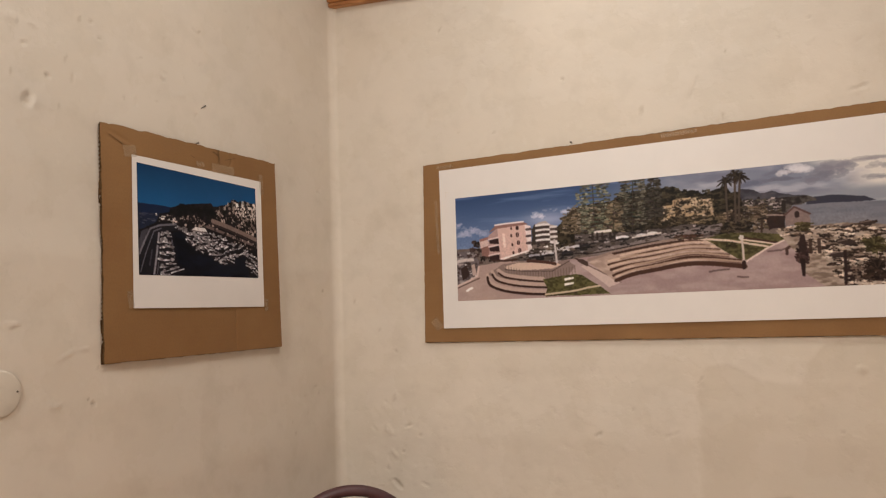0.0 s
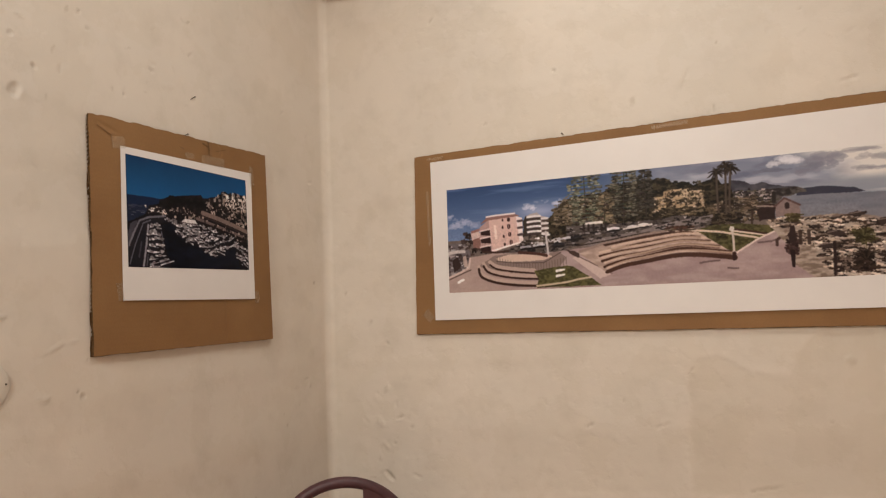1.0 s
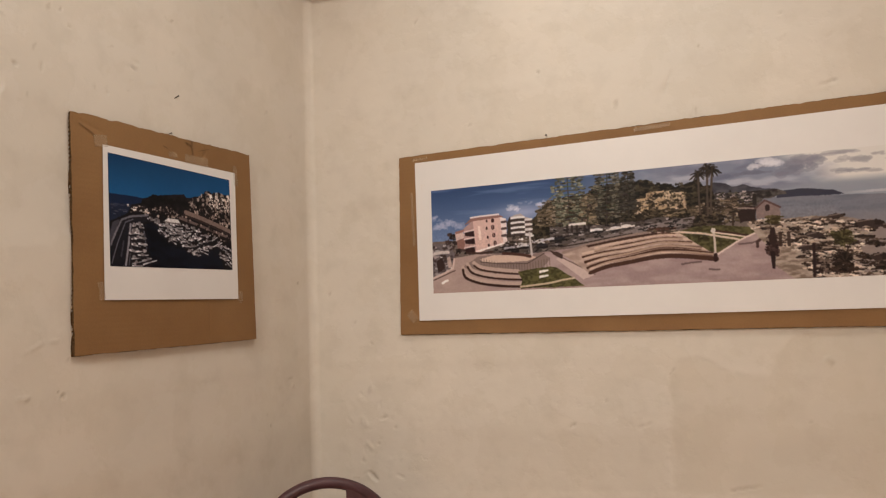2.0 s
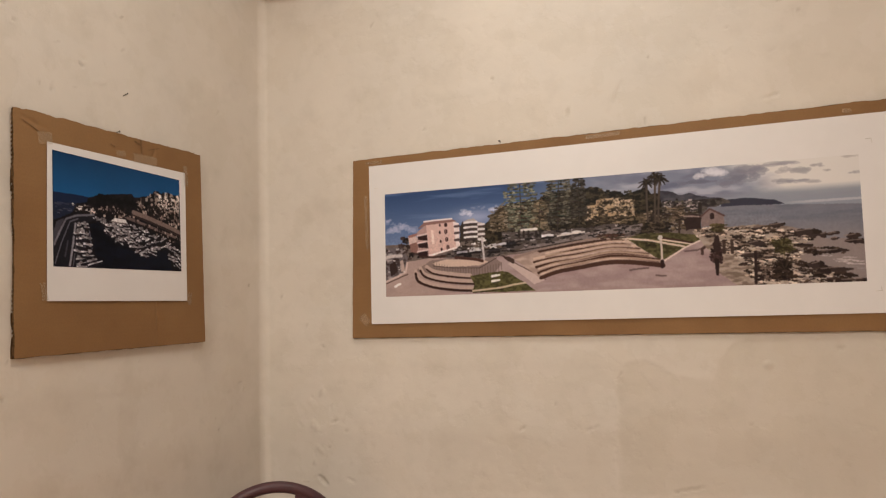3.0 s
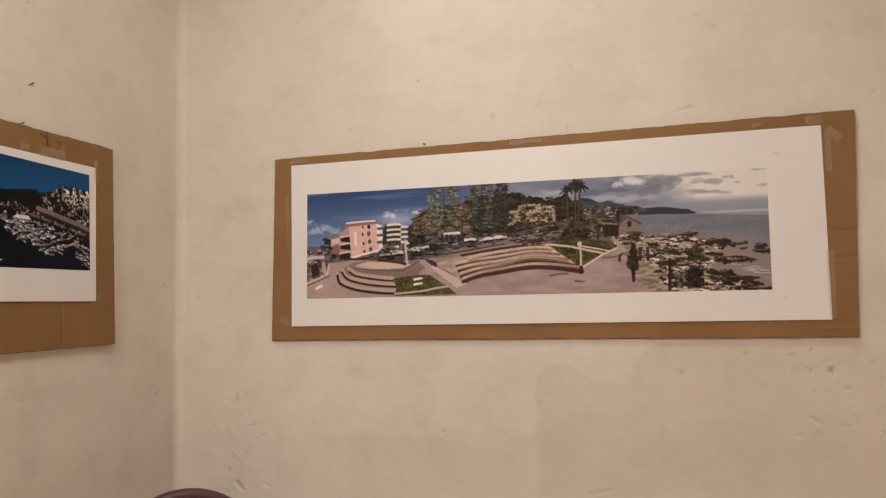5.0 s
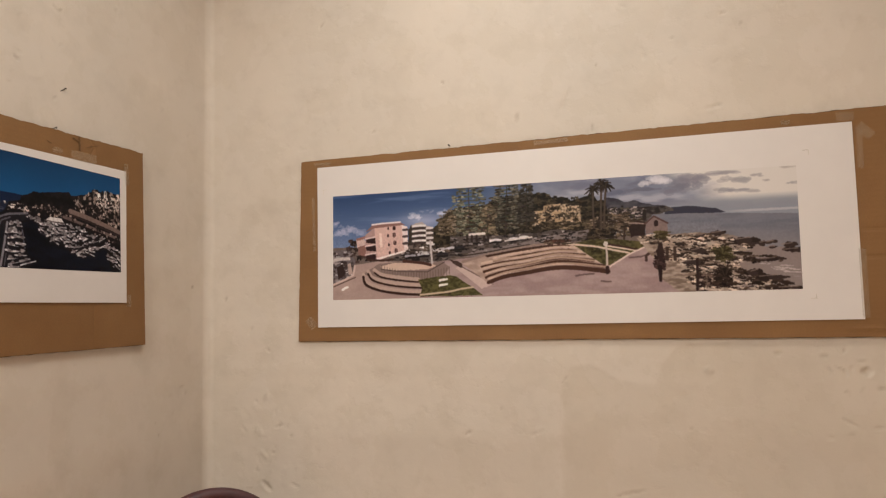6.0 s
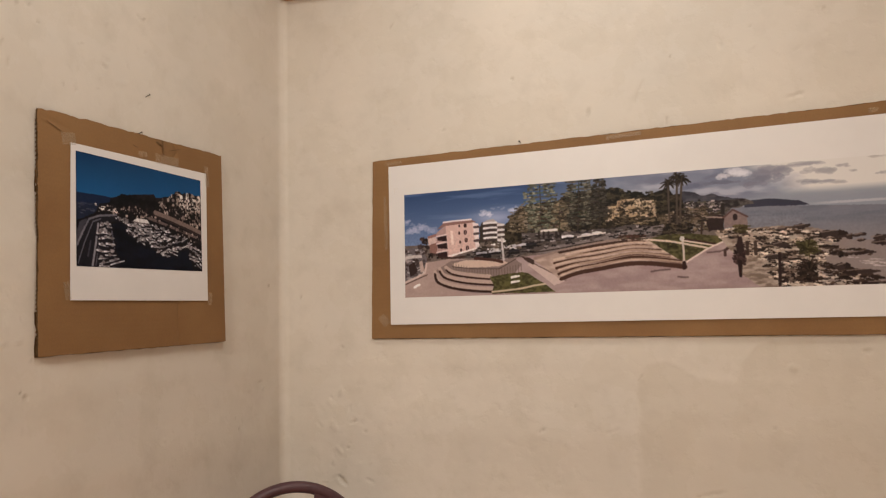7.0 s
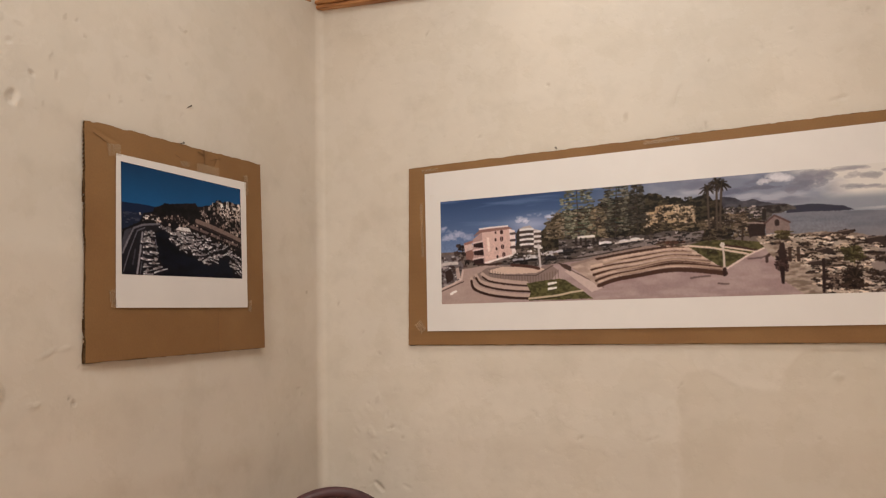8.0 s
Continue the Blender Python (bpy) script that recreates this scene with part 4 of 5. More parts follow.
    # rocky shore with water between
    shore = [(0.692, 0.531), (0.738, 0.495), (0.768, 0.512), (0.797, 0.506), (0.834, 0.516), (0.859, 0.521), (0.895, 0.566), (0.917, 0.585), (0.919, 0.624), (0.943, 0.651), (0.988, 0.666), (1.021, 0.687), (1.024, 1.093), (0.800, 1.076), (0.735, 0.881), (0.729, 0.737), (0.699, 0.572)]
    rocks = c.poly(shore, (150, 128, 114), 0.02, 1, 115)
    c.mottle(rocks & (u < 0.88), (132, 110, 94), (172, 150, 132), 16, 50, 116)
    c.lay(rocks * np.clip((u - 0.84) / 0.10, 0, 1), (146, 130, 124), 0.8)
    dark, pale = ((68, 52, 44), (54, 42, 38), (90, 70, 58)), ((186, 164, 144), (172, 148, 126), (198, 178, 158))
    stony = [(0.753, 0.533), (0.771, 0.521), (0.837, 0.532), (0.894, 0.582), (0.915, 0.624), (0.882, 0.805), (0.964, 0.937), (0.991, 1.015), (0.808, 0.999), (0.780, 0.792), (0.751, 0.693)]
    dabs(stony, 300, dark, 0.026, 0.017, 0.95, -0.15)
    dabs(stony, 330, pale, 0.026, 0.014, 0.9, -0.15)
    dabs(stony, 130, dark, 0.022, 0.012, 0.95, -0.15)
    dabs([(0.704, 0.508), (0.753, 0.517), (0.752, 0.597), (0.707, 0.582)], 60, pale + dark, 0.028, 0.014)
    dabs([(0.883, 0.681), (0.960, 0.723), (0.966, 0.770), (0.910, 0.777)], 34, dark, 0.035, 0.016, 0.95, -0.1)
    dabs([(0.875, 0.819), (0.924, 0.856), (0.971, 0.938), (0.998, 0.993), (0.933, 0.987), (0.892, 0.883)], 50, dark, 0.040, 0.018, 0.95, -0.15)
    dabs([(0.931, 0.780), (1.000, 0.820), (0.998, 0.940), (0.972, 0.877)], 16, ((188, 172, 164), (176, 158, 150)), 0.05, 0.008, 0.8, -0.1)
    for p, rx, ry in (((0.850, 0.524), 0.08, 0.026), ((0.816, 0.536), 0.06, 0.015), ((0.901, 0.591), 0.12, 0.040), ((0.933, 0.621), 0.035, 0.030), ((0.948, 0.617), 0.055, 0.022), ((0.979, 0.643), 0.080, 0.026), ((0.986, 0.684), 0.12, 0.024), ((0.950, 0.654), 0.05, 0.014), ((0.944, 0.754), 0.12, 0.025), ((0.917, 0.855), 0.06, 0.04), ((0.944, 0.897), 0.14, 0.030), ((0.981, 0.984), 0.16, 0.016), ((0.809, 0.662), 0.07, 0.035), ((0.796, 0.754), 0.10, 0.030)):
        for k in range(4):
            c.blob((p[0] + rnd.uniform(-0.5, 0.5) * rx / c.k, p[1] + rnd.uniform(-0.3, 0.3) * ry), rx * rnd.uniform(0.35, 0.65), ry * rnd.uniform(0.4, 0.7), (62 + 14 * (k % 2), 48 + 12 * (k % 2), 44 + 10 * (k % 2)), 1.3, rnd.randint(1, 99), 30)
        c.stroke([(p[0] - 0.6 * rx / c.k, p[1] - 0.3 * ry), (p[0] + 0.3 * rx / c.k, p[1] - 0.6 * ry)], 0.010, (150, 126, 112), 0.7)

    def frond_bush(p, r, tall, tone, count):
        for k in range(count):
            a = math.pi * (1.05 + 0.9 * rnd.random()) if k % 3 else rnd.uniform(0, 6.28)
            q, f = r * rnd.uniform(0.4, 1), rnd.uniform(0.55, 1.4)
            e = (p[0] + q * math.cos(a) / c.k, p[1] + tall * q * math.sin(a))
            c.stroke([p, ((p[0] + e[0]) / 2, (p[1] + e[1]) / 2 - 0.02), e], 0.011, tuple(s * f for s in tone), 0.75, 0.4)

    dabs([(0.842, 0.643), (0.873, 0.632), (0.879, 0.727), (0.857, 0.763), (0.841, 0.721)], 70, ((78, 68, 42), (62, 54, 36), (98, 86, 54)), 0.018, 0.016)
    frond_bush((0.858, 0.708), 0.12, 0.8, (84, 74, 46), 40)
    dabs([(0.850, 0.816), (0.866, 0.818), (0.880, 0.959), (0.838, 0.955)], 80, ((62, 44, 38), (52, 38, 34), (80, 60, 48)), 0.022, 0.018)
    frond_bush((0.860, 0.879), 0.14, 0.9, (60, 46, 38), 30)
    dabs([(0.813, 0.843), (0.831, 0.845), (0.832, 0.962), (0.810, 0.960)], 40, ((60, 44, 40), (50, 36, 34), (120, 98, 84)), 0.02, 0.018)
    dabs([(0.732, 0.481), (0.753, 0.493), (0.749, 0.552), (0.730, 0.545)], 40, ((86, 72, 44), (70, 58, 38), (104, 88, 58)), 0.022, 0.016)
    c.stroke([(0.809, 0.732), (0.809, 0.858), (0.807, 0.986)], 0.022, (62, 44, 42))
    # plain dark shape standing in for a walking figure on the promenade
    dabs([(0.734, 0.610), (0.742, 0.611), (0.750, 0.740), (0.747, 0.806), (0.728, 0.801), (0.725, 0.737)], 90, ((72, 48, 44), (60, 40, 38), (84, 58, 52)), 0.012, 0.020)
    c.stroke([(0.739, 0.595), (0.738, 0.691)], 0.034, (66, 46, 42), 1, 1.8)
    c.stroke([(0.737, 0.786), (0.737, 0.901)], 0.036, (58, 38, 36), 1, 0.6)
    for x in (600, 640):
        c.stroke([by_shore(x,400), by_shore(x+2,460)], 0.026, (74, 54, 46), 0.9)
    grain = 0.16 * (c.n(80, 80, 150, 2) - 0.5) * np.clip((v - 0.30) * 6, 0.10, 1) * np.where(ground | (u > 0.86), 0.35, 1)
    c.img *= (1 + grain)[..., None]
    return c.ink((206, 198, 186), 0.77, 1.30, 0.0032, 0.30)


def paint_harbour():
    c = Canvas(480, 310, 1.60, (26, 62, 96))
    u, v = c.u, c.v
    rnd = random.Random(11)
    low = np.clip(v / 0.4, 0, 1)[..., None]
    sky = (np.array((18, 58, 92)) * (1 - u[..., None]) + np.array((20, 72, 112)) * u[..., None]) * (1 - low) + np.array((28, 88, 132)) * low
    c.img = sky * (0.97 + 0.06 * c.n(6, 6, 201))[..., None]
    c.poly([(-0.008, 0.362), (0.055, 0.355), (0.120, 0.356), (0.241, 0.357), (0.239, 0.418), (-0.012, 0.470)], (26, 40, 66), 0.008)
    c.poly([(-0.011, 0.445), (0.157, 0.433), (0.140, 0.546), (-0.016, 0.635)], (36, 42, 60), 0.01)
    land = c.poly([(-0.016, 0.619), (0.128, 0.514), (0.157, 0.433), (0.233, 0.402), (0.239, 0.357), (0.306, 0.327), (0.314, 0.312), (0.372, 0.311), (0.463, 0.282), (0.575, 0.253), (0.593, 0.282), (0.690, 0.254), (0.779, 0.182), (0.868, 0.190), (1.058, 0.163), (1.047, 1.057), (-0.030, 1.080)], (26, 21, 25), 0.02, 1, 203)
    c.mottle(land & (v < 0.46), (20, 17, 20), (38, 31, 32), 14, 20, 204)

    def strew(pts, count, wide, high, tones, roof=0.0):
        """Small houses or trees: upright touches with dark gaps."""
        us, vs = [p[0] for p in pts], [p[1] for p in pts]
        made = 0
        while made < count:
            p = (rnd.uniform(min(us), max(us)), rnd.uniform(min(vs), max(vs)))
            if not inside(np.array([p[0]]), np.array([p[1]]), pts)[0]:
                made += 0.2
                continue
            made += 1
            w, h, f = wide * rnd.uniform(0.5, 1.4), high * rnd.uniform(0.5, 1.4), rnd.uniform(0.85, 1.15)
            tone = tuple(s * f for s in rnd.choice(tones))
            c.blob(p, w * 1.15, h * 0.9, tone, 1.3, rnd.randint(1, 99), 40, 0.95)
            if rnd.random() < roof:
                c.stroke([(p[0] + 0.3 * w / c.k, p[1] - 0.3 * h), (p[0] + 0.3 * w / c.k, p[1] + 0.4 * h)], 0.010, (52, 38, 36), 0.9)

    stone, shade, pale = ((176, 150, 132), (150, 124, 108), (128, 104, 92)), ((34, 27, 28), (26, 21, 23), (48, 37, 36)), ((208, 186, 168), (194, 168, 150))
    # town on the slope
    town = [(0.605, 0.304), (0.699, 0.262), (0.788, 0.176), (0.887, 0.186), (0.990, 0.189), (1.025, 0.561), (0.858, 0.481), (0.718, 0.442), (0.619, 0.400)]
    strew(town, 60, 0.020, 0.022, shade)
    strew(town, 120, 0.013, 0.020, stone, 0.5)
    strew([(0.779, 0.182), (0.887, 0.186), (0.990, 0.189), (1.003, 0.358), (0.862, 0.361), (0.740, 0.303)], 46, 0.014, 0.022, pale, 0.6)
    strew(town, 60, 0.014, 0.010, shade)
    strew([(0.687, 0.351), (0.792, 0.333), (0.842, 0.424), (0.753, 0.437)], 30, 0.016, 0.014, shade)
    # waterfront buildings
    front = [(0.143, 0.440), (0.281, 0.429), (0.429, 0.413), (0.586, 0.406), (0.617, 0.458), (0.518, 0.510), (0.279, 0.509), (0.155, 0.502)]
    strew(front, 60, 0.011, 0.012, stone, 0.3)
    strew([(0.130, 0.437), (0.281, 0.438), (0.287, 0.490), (0.142, 0.486)], 24, 0.014, 0.009, pale)
    strew(front, 46, 0.014, 0.012, shade)
    strew([(0.020, 0.448), (0.144, 0.435), (0.128, 0.523), (0.024, 0.539)], 14, 0.022, 0.005, ((84, 80, 90), (60, 60, 76)))
    c.stroke([(0.585, 0.434), (0.717, 0.472), (0.857, 0.521), (1.024, 0.592)], 0.048, (126, 100, 88))
    c.stroke([(0.568, 0.465), (0.716, 0.505), (0.856, 0.561), (1.022, 0.634)], 0.022, (54, 41, 40))
    c.stroke([(0.535, 0.498), (0.681, 0.544), (0.854, 0.601), (1.021, 0.665)], 0.030, (112, 88, 80))
    strew([(0.567, 0.493), (0.715, 0.530), (1.022, 0.644), (1.019, 0.727), (0.852, 0.671), (0.614, 0.553)], 50, 0.010, 0.018, shade)
    strew([(0.567, 0.474), (0.716, 0.520), (1.022, 0.644), (1.018, 0.748), (0.782, 0.629)], 26, 0.010, 0.012, stone)
    # basin
    basin = c.poly([(0.245, 0.601), (0.323, 0.570), (0.390, 0.673), (0.456, 0.748), (0.510, 0.771), (0.588, 0.825), (0.679, 0.860), (0.876, 0.763), (0.896, 0.899), (0.931, 1.059), (0.290, 1.073), (0.308, 0.948), (0.275, 0.844)], (15, 17, 27), 0.008, 1, 216)
    c.mottle(basin, (13, 14, 23), (21, 24, 37), 4, 12, 217)
    # road and breakwater along one side
    c.poly([(-0.030, 1.080), (0.009, 0.814), (0.073, 0.590), (0.114, 0.550), (0.279, 0.517), (0.284, 0.561), (0.234, 0.594), (0.214, 0.796), (0.151, 1.076)], (36, 32, 37), 0.006, 1, 219)
    c.poly([(-0.024, 0.883), (0.015, 0.615), (0.074, 0.581), (0.016, 0.813)], (84, 76, 80), 0.05, 0.8, 218)
    for pts, w, tone in (([(0.006, 0.814), (0.045, 0.694), (0.087, 0.580), (0.154, 0.541), (0.279, 0.512)], 0.020, (136, 124, 124)), ([(0.011, 0.971), (0.054, 0.793), (0.112, 0.602), (0.166, 0.567)], 0.013, (120, 110, 112)),
                         ([(0.107, 0.989), (0.130, 0.804), (0.149, 0.614)], 0.022, (164, 150, 148)), ([(0.077, 0.909), (0.096, 0.773)], 0.018, (80, 72, 76)), ([(0.129, 0.988), (0.155, 0.767), (0.165, 0.612)], 0.010, (110, 100, 102)),
                         ([(0.237, 0.602), (0.250, 0.706), (0.263, 0.827)], 0.012, (126, 118, 124))):
        c.stroke(pts, w, tone, 0.75)
    # boats: hull, deck and cabin, in rows
    def boat(p, ln, turn, thick=0.024):
        d = (ln * math.cos(radians(turn)) / c.k, ln * math.sin(radians(turn)))
        tone = rnd.uniform(0.72, 1.05)
        a, b = (p[0] - d[0] / 2, p[1] - d[1] / 2), (p[0] + d[0] / 2, p[1] + d[1] / 2)
        c.stroke([(a[0], a[1] + 0.014), (b[0], b[1] + 0.014)], thick, (30, 26, 32))
        c.stroke([a, p, b], thick * rnd.uniform(0.5, 1.0), (208 * tone, 192 * tone, 182 * tone), 1, rnd.uniform(0.4, 1.0))
        c.blob((p[0] + d[0] * rnd.uniform(-0.4, 0.4), p[1] + rnd.uniform(-0.02, 0.01)), 0.018, 0.016, (150 * tone, 134 * tone, 128 * tone), 1.4, rnd.randint(1, 99), 50, 0.9)
        c.stroke([(p[0] - d[0] * 0.25, p[1] - 0.003), (p[0] + d[0] * 0.15, p[1] - 0.003)], 0.009, (104, 86, 82), 0.9)

    for a, b, count, ln, turn in (((0.171, 0.619), (0.227, 0.603), 3, 0.05, -8), ((0.170, 0.662), (0.230, 0.648), 3, 0.06, -8), ((0.170, 0.705), (0.231, 0.687), 3, 0.06, -8), ((0.169, 0.745), (0.233, 0.725), 3, 0.07, -8), ((0.175, 0.813), (0.228, 0.795), 2, 0.12, -6), ((0.174, 0.852), (0.237, 0.843), 2, 0.14, -6), ((0.175, 0.917), (0.239, 0.885), 2, 0.14, -8), ((0.184, 0.954), (0.266, 0.933), 2, 0.15, -10), ((0.194, 0.985), (0.286, 0.958), 2, 0.14, -14),
                                  ((0.292, 0.542), (0.350, 0.548), 4, 0.05, 10), ((0.341, 0.585), (0.485, 0.579), 7, 0.07, 14), ((0.370, 0.614), (0.532, 0.586), 7, 0.07, 12), ((0.383, 0.659), (0.515, 0.622), 6, 0.08, 14), ((0.427, 0.687), (0.611, 0.620), 8, 0.08, -14), ((0.449, 0.721), (0.712, 0.627), 9, 0.08, -16), ((0.472, 0.746), (0.560, 0.710), 4, 0.09, 20), ((0.559, 0.738), (0.781, 0.649), 9, 0.09, -16), ((0.590, 0.787), (0.852, 0.682), 9, 0.10, -14), ((0.613, 0.819), (0.877, 0.729), 9, 0.10, -14), ((0.662, 0.846), (0.758, 0.808), 4, 0.10, 10), ((0.532, 0.573), (0.679, 0.602), 5, 0.06, 10),
                                  ((0.921, 0.796), (0.988, 0.801), 3, 0.08, 24), ((0.905, 0.842), (0.986, 0.849), 3, 0.09, 24), ((0.926, 0.885), (0.990, 0.894), 3, 0.09, 24), ((0.939, 0.937), (0.992, 0.943), 3, 0.08, 24), ((0.850, 0.742), (0.960, 0.763), 4, 0.07, 20)):
        for k in range(count):
            s = k / (count - 1)
            boat((a[0] + (b[0] - a[0]) * s + rnd.uniform(-0.014, 0.014), a[1] + (b[1] - a[1]) * s + rnd.uniform(-0.014, 0.014)), ln * rnd.uniform(0.6, 1.2), turn + rnd.uniform(-16, 16))
    c.poly([(0.400, 0.548), (0.434, 0.514), (0.518, 0.517), (0.536, 0.556), (0.424, 0.567)], (196, 180, 168), 0.006)
    c.stroke([(0.397, 0.552), (0.454, 0.559), (0.533, 0.558)], 0.010, (92, 76, 72))
    c.img *= (1 + 0.22 * (c.n(60, 60, 250, 2) - 0.5) * np.clip((v - 0.34) * 8, 0.06, 1))[..., None]
    edge = np.minimum(np.minimum(u, 1 - u) * c.k, np.minimum(v, 1 - v))
    c.lay(edge < 0.006, (14, 24, 36), 0.6)
    return c.ink((199, 185, 170), 0.74, 1.20, 0.0035, 0.40)


# ---- panorama on cardboard, on the far wall ----
panorama = tagged(new("panorama_print"), "long panoramic seafront photograph taped on brown cardboard", "photograph")
PAN_BOARD = [(0.2961, 1.7108), (1.6774, 1.6957), (1.6513, 1.2113), (0.2778, 1.2353)]
PAN_PAPER = [(0.3444, 1.6900), (1.6094, 1.6688), (1.6024, 1.2488), (0.3373, 1.2701)]
PAN_PHOTO = [(0.3884, 1.6097), (1.4945, 1.5853), (1.4886, 1.3171), (0.3819, 1.3394)]


def pan_bulge(u, v):
    """The long board bows a little and is creased where it was folded."""
    crease = sum(0.0022 * np.exp(-((v - c) / 0.010) ** 2) * np.clip((u - 0.955) * 60, 0, 1) for c in (0.535, 0.655))
    foot = 0.004 * np.exp(-((v - 0.965) / 0.012) ** 2) * np.clip((u - 0.93) * 25, 0, 1)
    return 0.0004 * np.sin(u * 9 + 1) * (v - 0.3) - 0.5 * crease + 0.35 * foot


def pan_curl(a, z):
    """How far the long paper stands off its board."""
    v = (1.6800 - z) / 0.42
    return 0.0012 + 0.0022 * np.clip(v - 0.55, 0, 1) * (1 + 0.6 * np.sin(a * 7.0)) + 0.0004 * np.sin(a * 13 + 2)


sheet("front_liner", PAN_BOARD, on_far, 260, 110, pan_bulge, (0.0022, 0.0006, 0.0012, 0.0008), 0.0007, BOARD, panorama, 3)
# The ragged back liner peeks out, its darkened colour drawing the shaded edge line.
sheet("back_liner", inset(PAN_BOARD, -0.0013), on_far, 300, 80, lambda u, v: u * 0 - 0.0065, (0.0020, 0.0010, 0.0010, 0.0008), 0.0012, SHADED_CORE, panorama, 5)
sheet("core_filler", inset(PAN_BOARD, 0.0022), on_far, 30, 12, lambda u, v: u * 0 - 0.0040, (0.001, 0.001, 0.001, 0.001), 0.0024, SHADED_CORE, panorama, 9)
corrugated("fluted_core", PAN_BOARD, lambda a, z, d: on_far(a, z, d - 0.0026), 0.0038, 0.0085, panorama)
sheet("paper", PAN_PAPER, on_far, 120, 40, lambda u, v: 0.0014 + pan_curl(0.34 + 1.265 * u, 1.6800 - 0.42 * v), (0, 0, 0, 0), 0.0003, PAPER, panorama, 7, "white photo paper")
photo_sheet("photograph", PAN_PHOTO, on_far, 0.0017, paint_panorama(), panorama, "colour photograph of a seafront amphitheatre", pan_curl)
for pts in ((1.509, 1.616, 1.521, 1.616), (1.520, 1.616, 1.521, 1.605), (1.502, 1.296, 1.514, 1.297), (1.513, 1.306, 1.514, 1.295), (0.360, 1.628, 0.372, 1.628), (0.362, 1.629, 0.362, 1.616),):
    strip("crop_mark", bar(*pts, 0.0016), on_far, 0.0060, MARKS, panorama, 0.0001)
for pts, w in (((1.620, 1.660, 1.645, 1.633), 0.02), ((1.621, 1.651, 1.619, 1.567), 0.012), ((1.608, 1.397, 1.605, 1.252), 0.014), ((1.580, 1.682, 1.614, 1.681), 0.018), ((1.471, 1.682, 1.489, 1.681), 0.01), ((0.308, 1.294, 0.327, 1.271), 0.022), ((0.331, 1.611, 0.331, 1.469), 0.008), ((0.924, 1.694, 1.006, 1.695), 0.009), ((0.336, 1.699, 0.384, 1.698), 0.008),):
    strip("tape", bar(*pts, w), on_far, 0.0028, TAPE, panorama, 0.0001, "clear adhesive tape")

# ---- small print on cardboard, on the left wall ----
harbour = tagged(new("harbour_print"), "harbour photograph with white border on torn brown cardboard", "photograph")
HAR_BOARD = [(-0.7833, 1.7095), (-0.2582, 1.7147), (-0.2502, 1.2461), (-0.7766, 1.2407)]
HAR_PAPER = [(-0.7111, 1.6565), (-0.3177, 1.6579), (-0.3166, 1.3466), (-0.7100, 1.3452)]
HAR_PHOTO = [(-0.6997, 1.6423), (-0.3393, 1.6374), (-0.3356, 1.4168), (-0.6961, 1.4124)]


def har_bulge(u, v):
    fold = 0.0012 * np.exp(-((u - 0.690) / 0.006) ** 2) * np.clip((v - 0.60) * 6, 0, 1)
    torn = 0.0030 * np.exp(-((u - 0.675 - 0.02 * np.sin(v * 40)) / 0.008) ** 2) * np.clip((0.10 - v) * 25, 0, 1)
    dent = 0.0020 * np.exp(-((v - 0.030 - 0.30 * (u - 0.03)) / 0.010) ** 2) * np.exp(-((u - 0.09) / 0.05) ** 2)
    return 0.0004 * np.sin(u * 4 + v * 3) - 0.8 * fold - 0.5 * torn - 0.5 * dent


def har_curl(a, z):
    v = (1.6570 - z) / 0.311
    return 0.0006 + 0.0020 * np.clip(v - 0.6, 0, 1) * (0.7 + 0.5 * np.sin(a * 9))


sheet("front_liner", HAR_BOARD, on_left, 150, 140, har_bulge, (0.0028, 0.0006, 0.0010, 0.0020), 0.0007, BOARD, harbour, 13)
# Here too the darkened back liner and core carry the gap's shade.
sheet("back_liner", inset(HAR_BOARD, -0.0014), on_left, 160, 150, lambda u, v: u * 0 - 0.0086, (0.0025, 0.0008, 0.0012, 0.0020), 0.0012, SHADED_CORE, harbour, 15)
sheet("core_filler", inset(HAR_BOARD, 0.0022), on_left, 60, 60, lambda u, v: u * 0 - 0.0042, (0.001, 0.001, 0.001, 0.002), 0.0042, SHADED_CORE, harbour, 19)
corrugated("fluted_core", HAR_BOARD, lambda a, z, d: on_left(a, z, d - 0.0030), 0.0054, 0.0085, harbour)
sheet("paper", HAR_PAPER, on_left, 50, 40, lambda u, v: 0.0012 + har_curl(-0.71 + 0.393 * u, 1.6570 - 0.311 * v), (0, 0, 0, 0), 0.0003, PAPER, harbour, 17, "white photo paper")
photo_sheet("photograph", HAR_PHOTO, on_left, 0.0015, paint_harbour(), harbour, "dark blue photograph of boats in a harbour", har_curl)
for pts, w in (((-0.732, 1.660, -0.700, 1.665), 0.024), ((-0.486, 1.666, -0.413, 1.667), 0.022), ((-0.536, 1.667, -0.510, 1.669), 0.012), ((-0.319, 1.675, -0.315, 1.626), 0.014), ((-0.308, 1.365, -0.309, 1.337), 0.014), ((-0.720, 1.380, -0.714, 1.346), 0.014),):
    strip("tape", bar(*pts, w), on_left, 0.0026, TAPE, harbour, 0.0001, "clear adhesive tape")
for pts, w in (((-0.463, 1.711, -0.460, 1.678), 0.0045), ((-0.482, 1.704, -0.462, 1.698), 0.0035), ((-0.765, 1.688, -0.730, 1.673), 0.0013), ((-0.441, 1.691, -0.406, 1.702), 0.0012), ((-0.551, 1.684, -0.538, 1.680), 0.0012),):
    strip("tear", bar(*pts, w), on_left, 0.0016, TEAR, harbour, 0.0003, "dark tear in the cardboard")

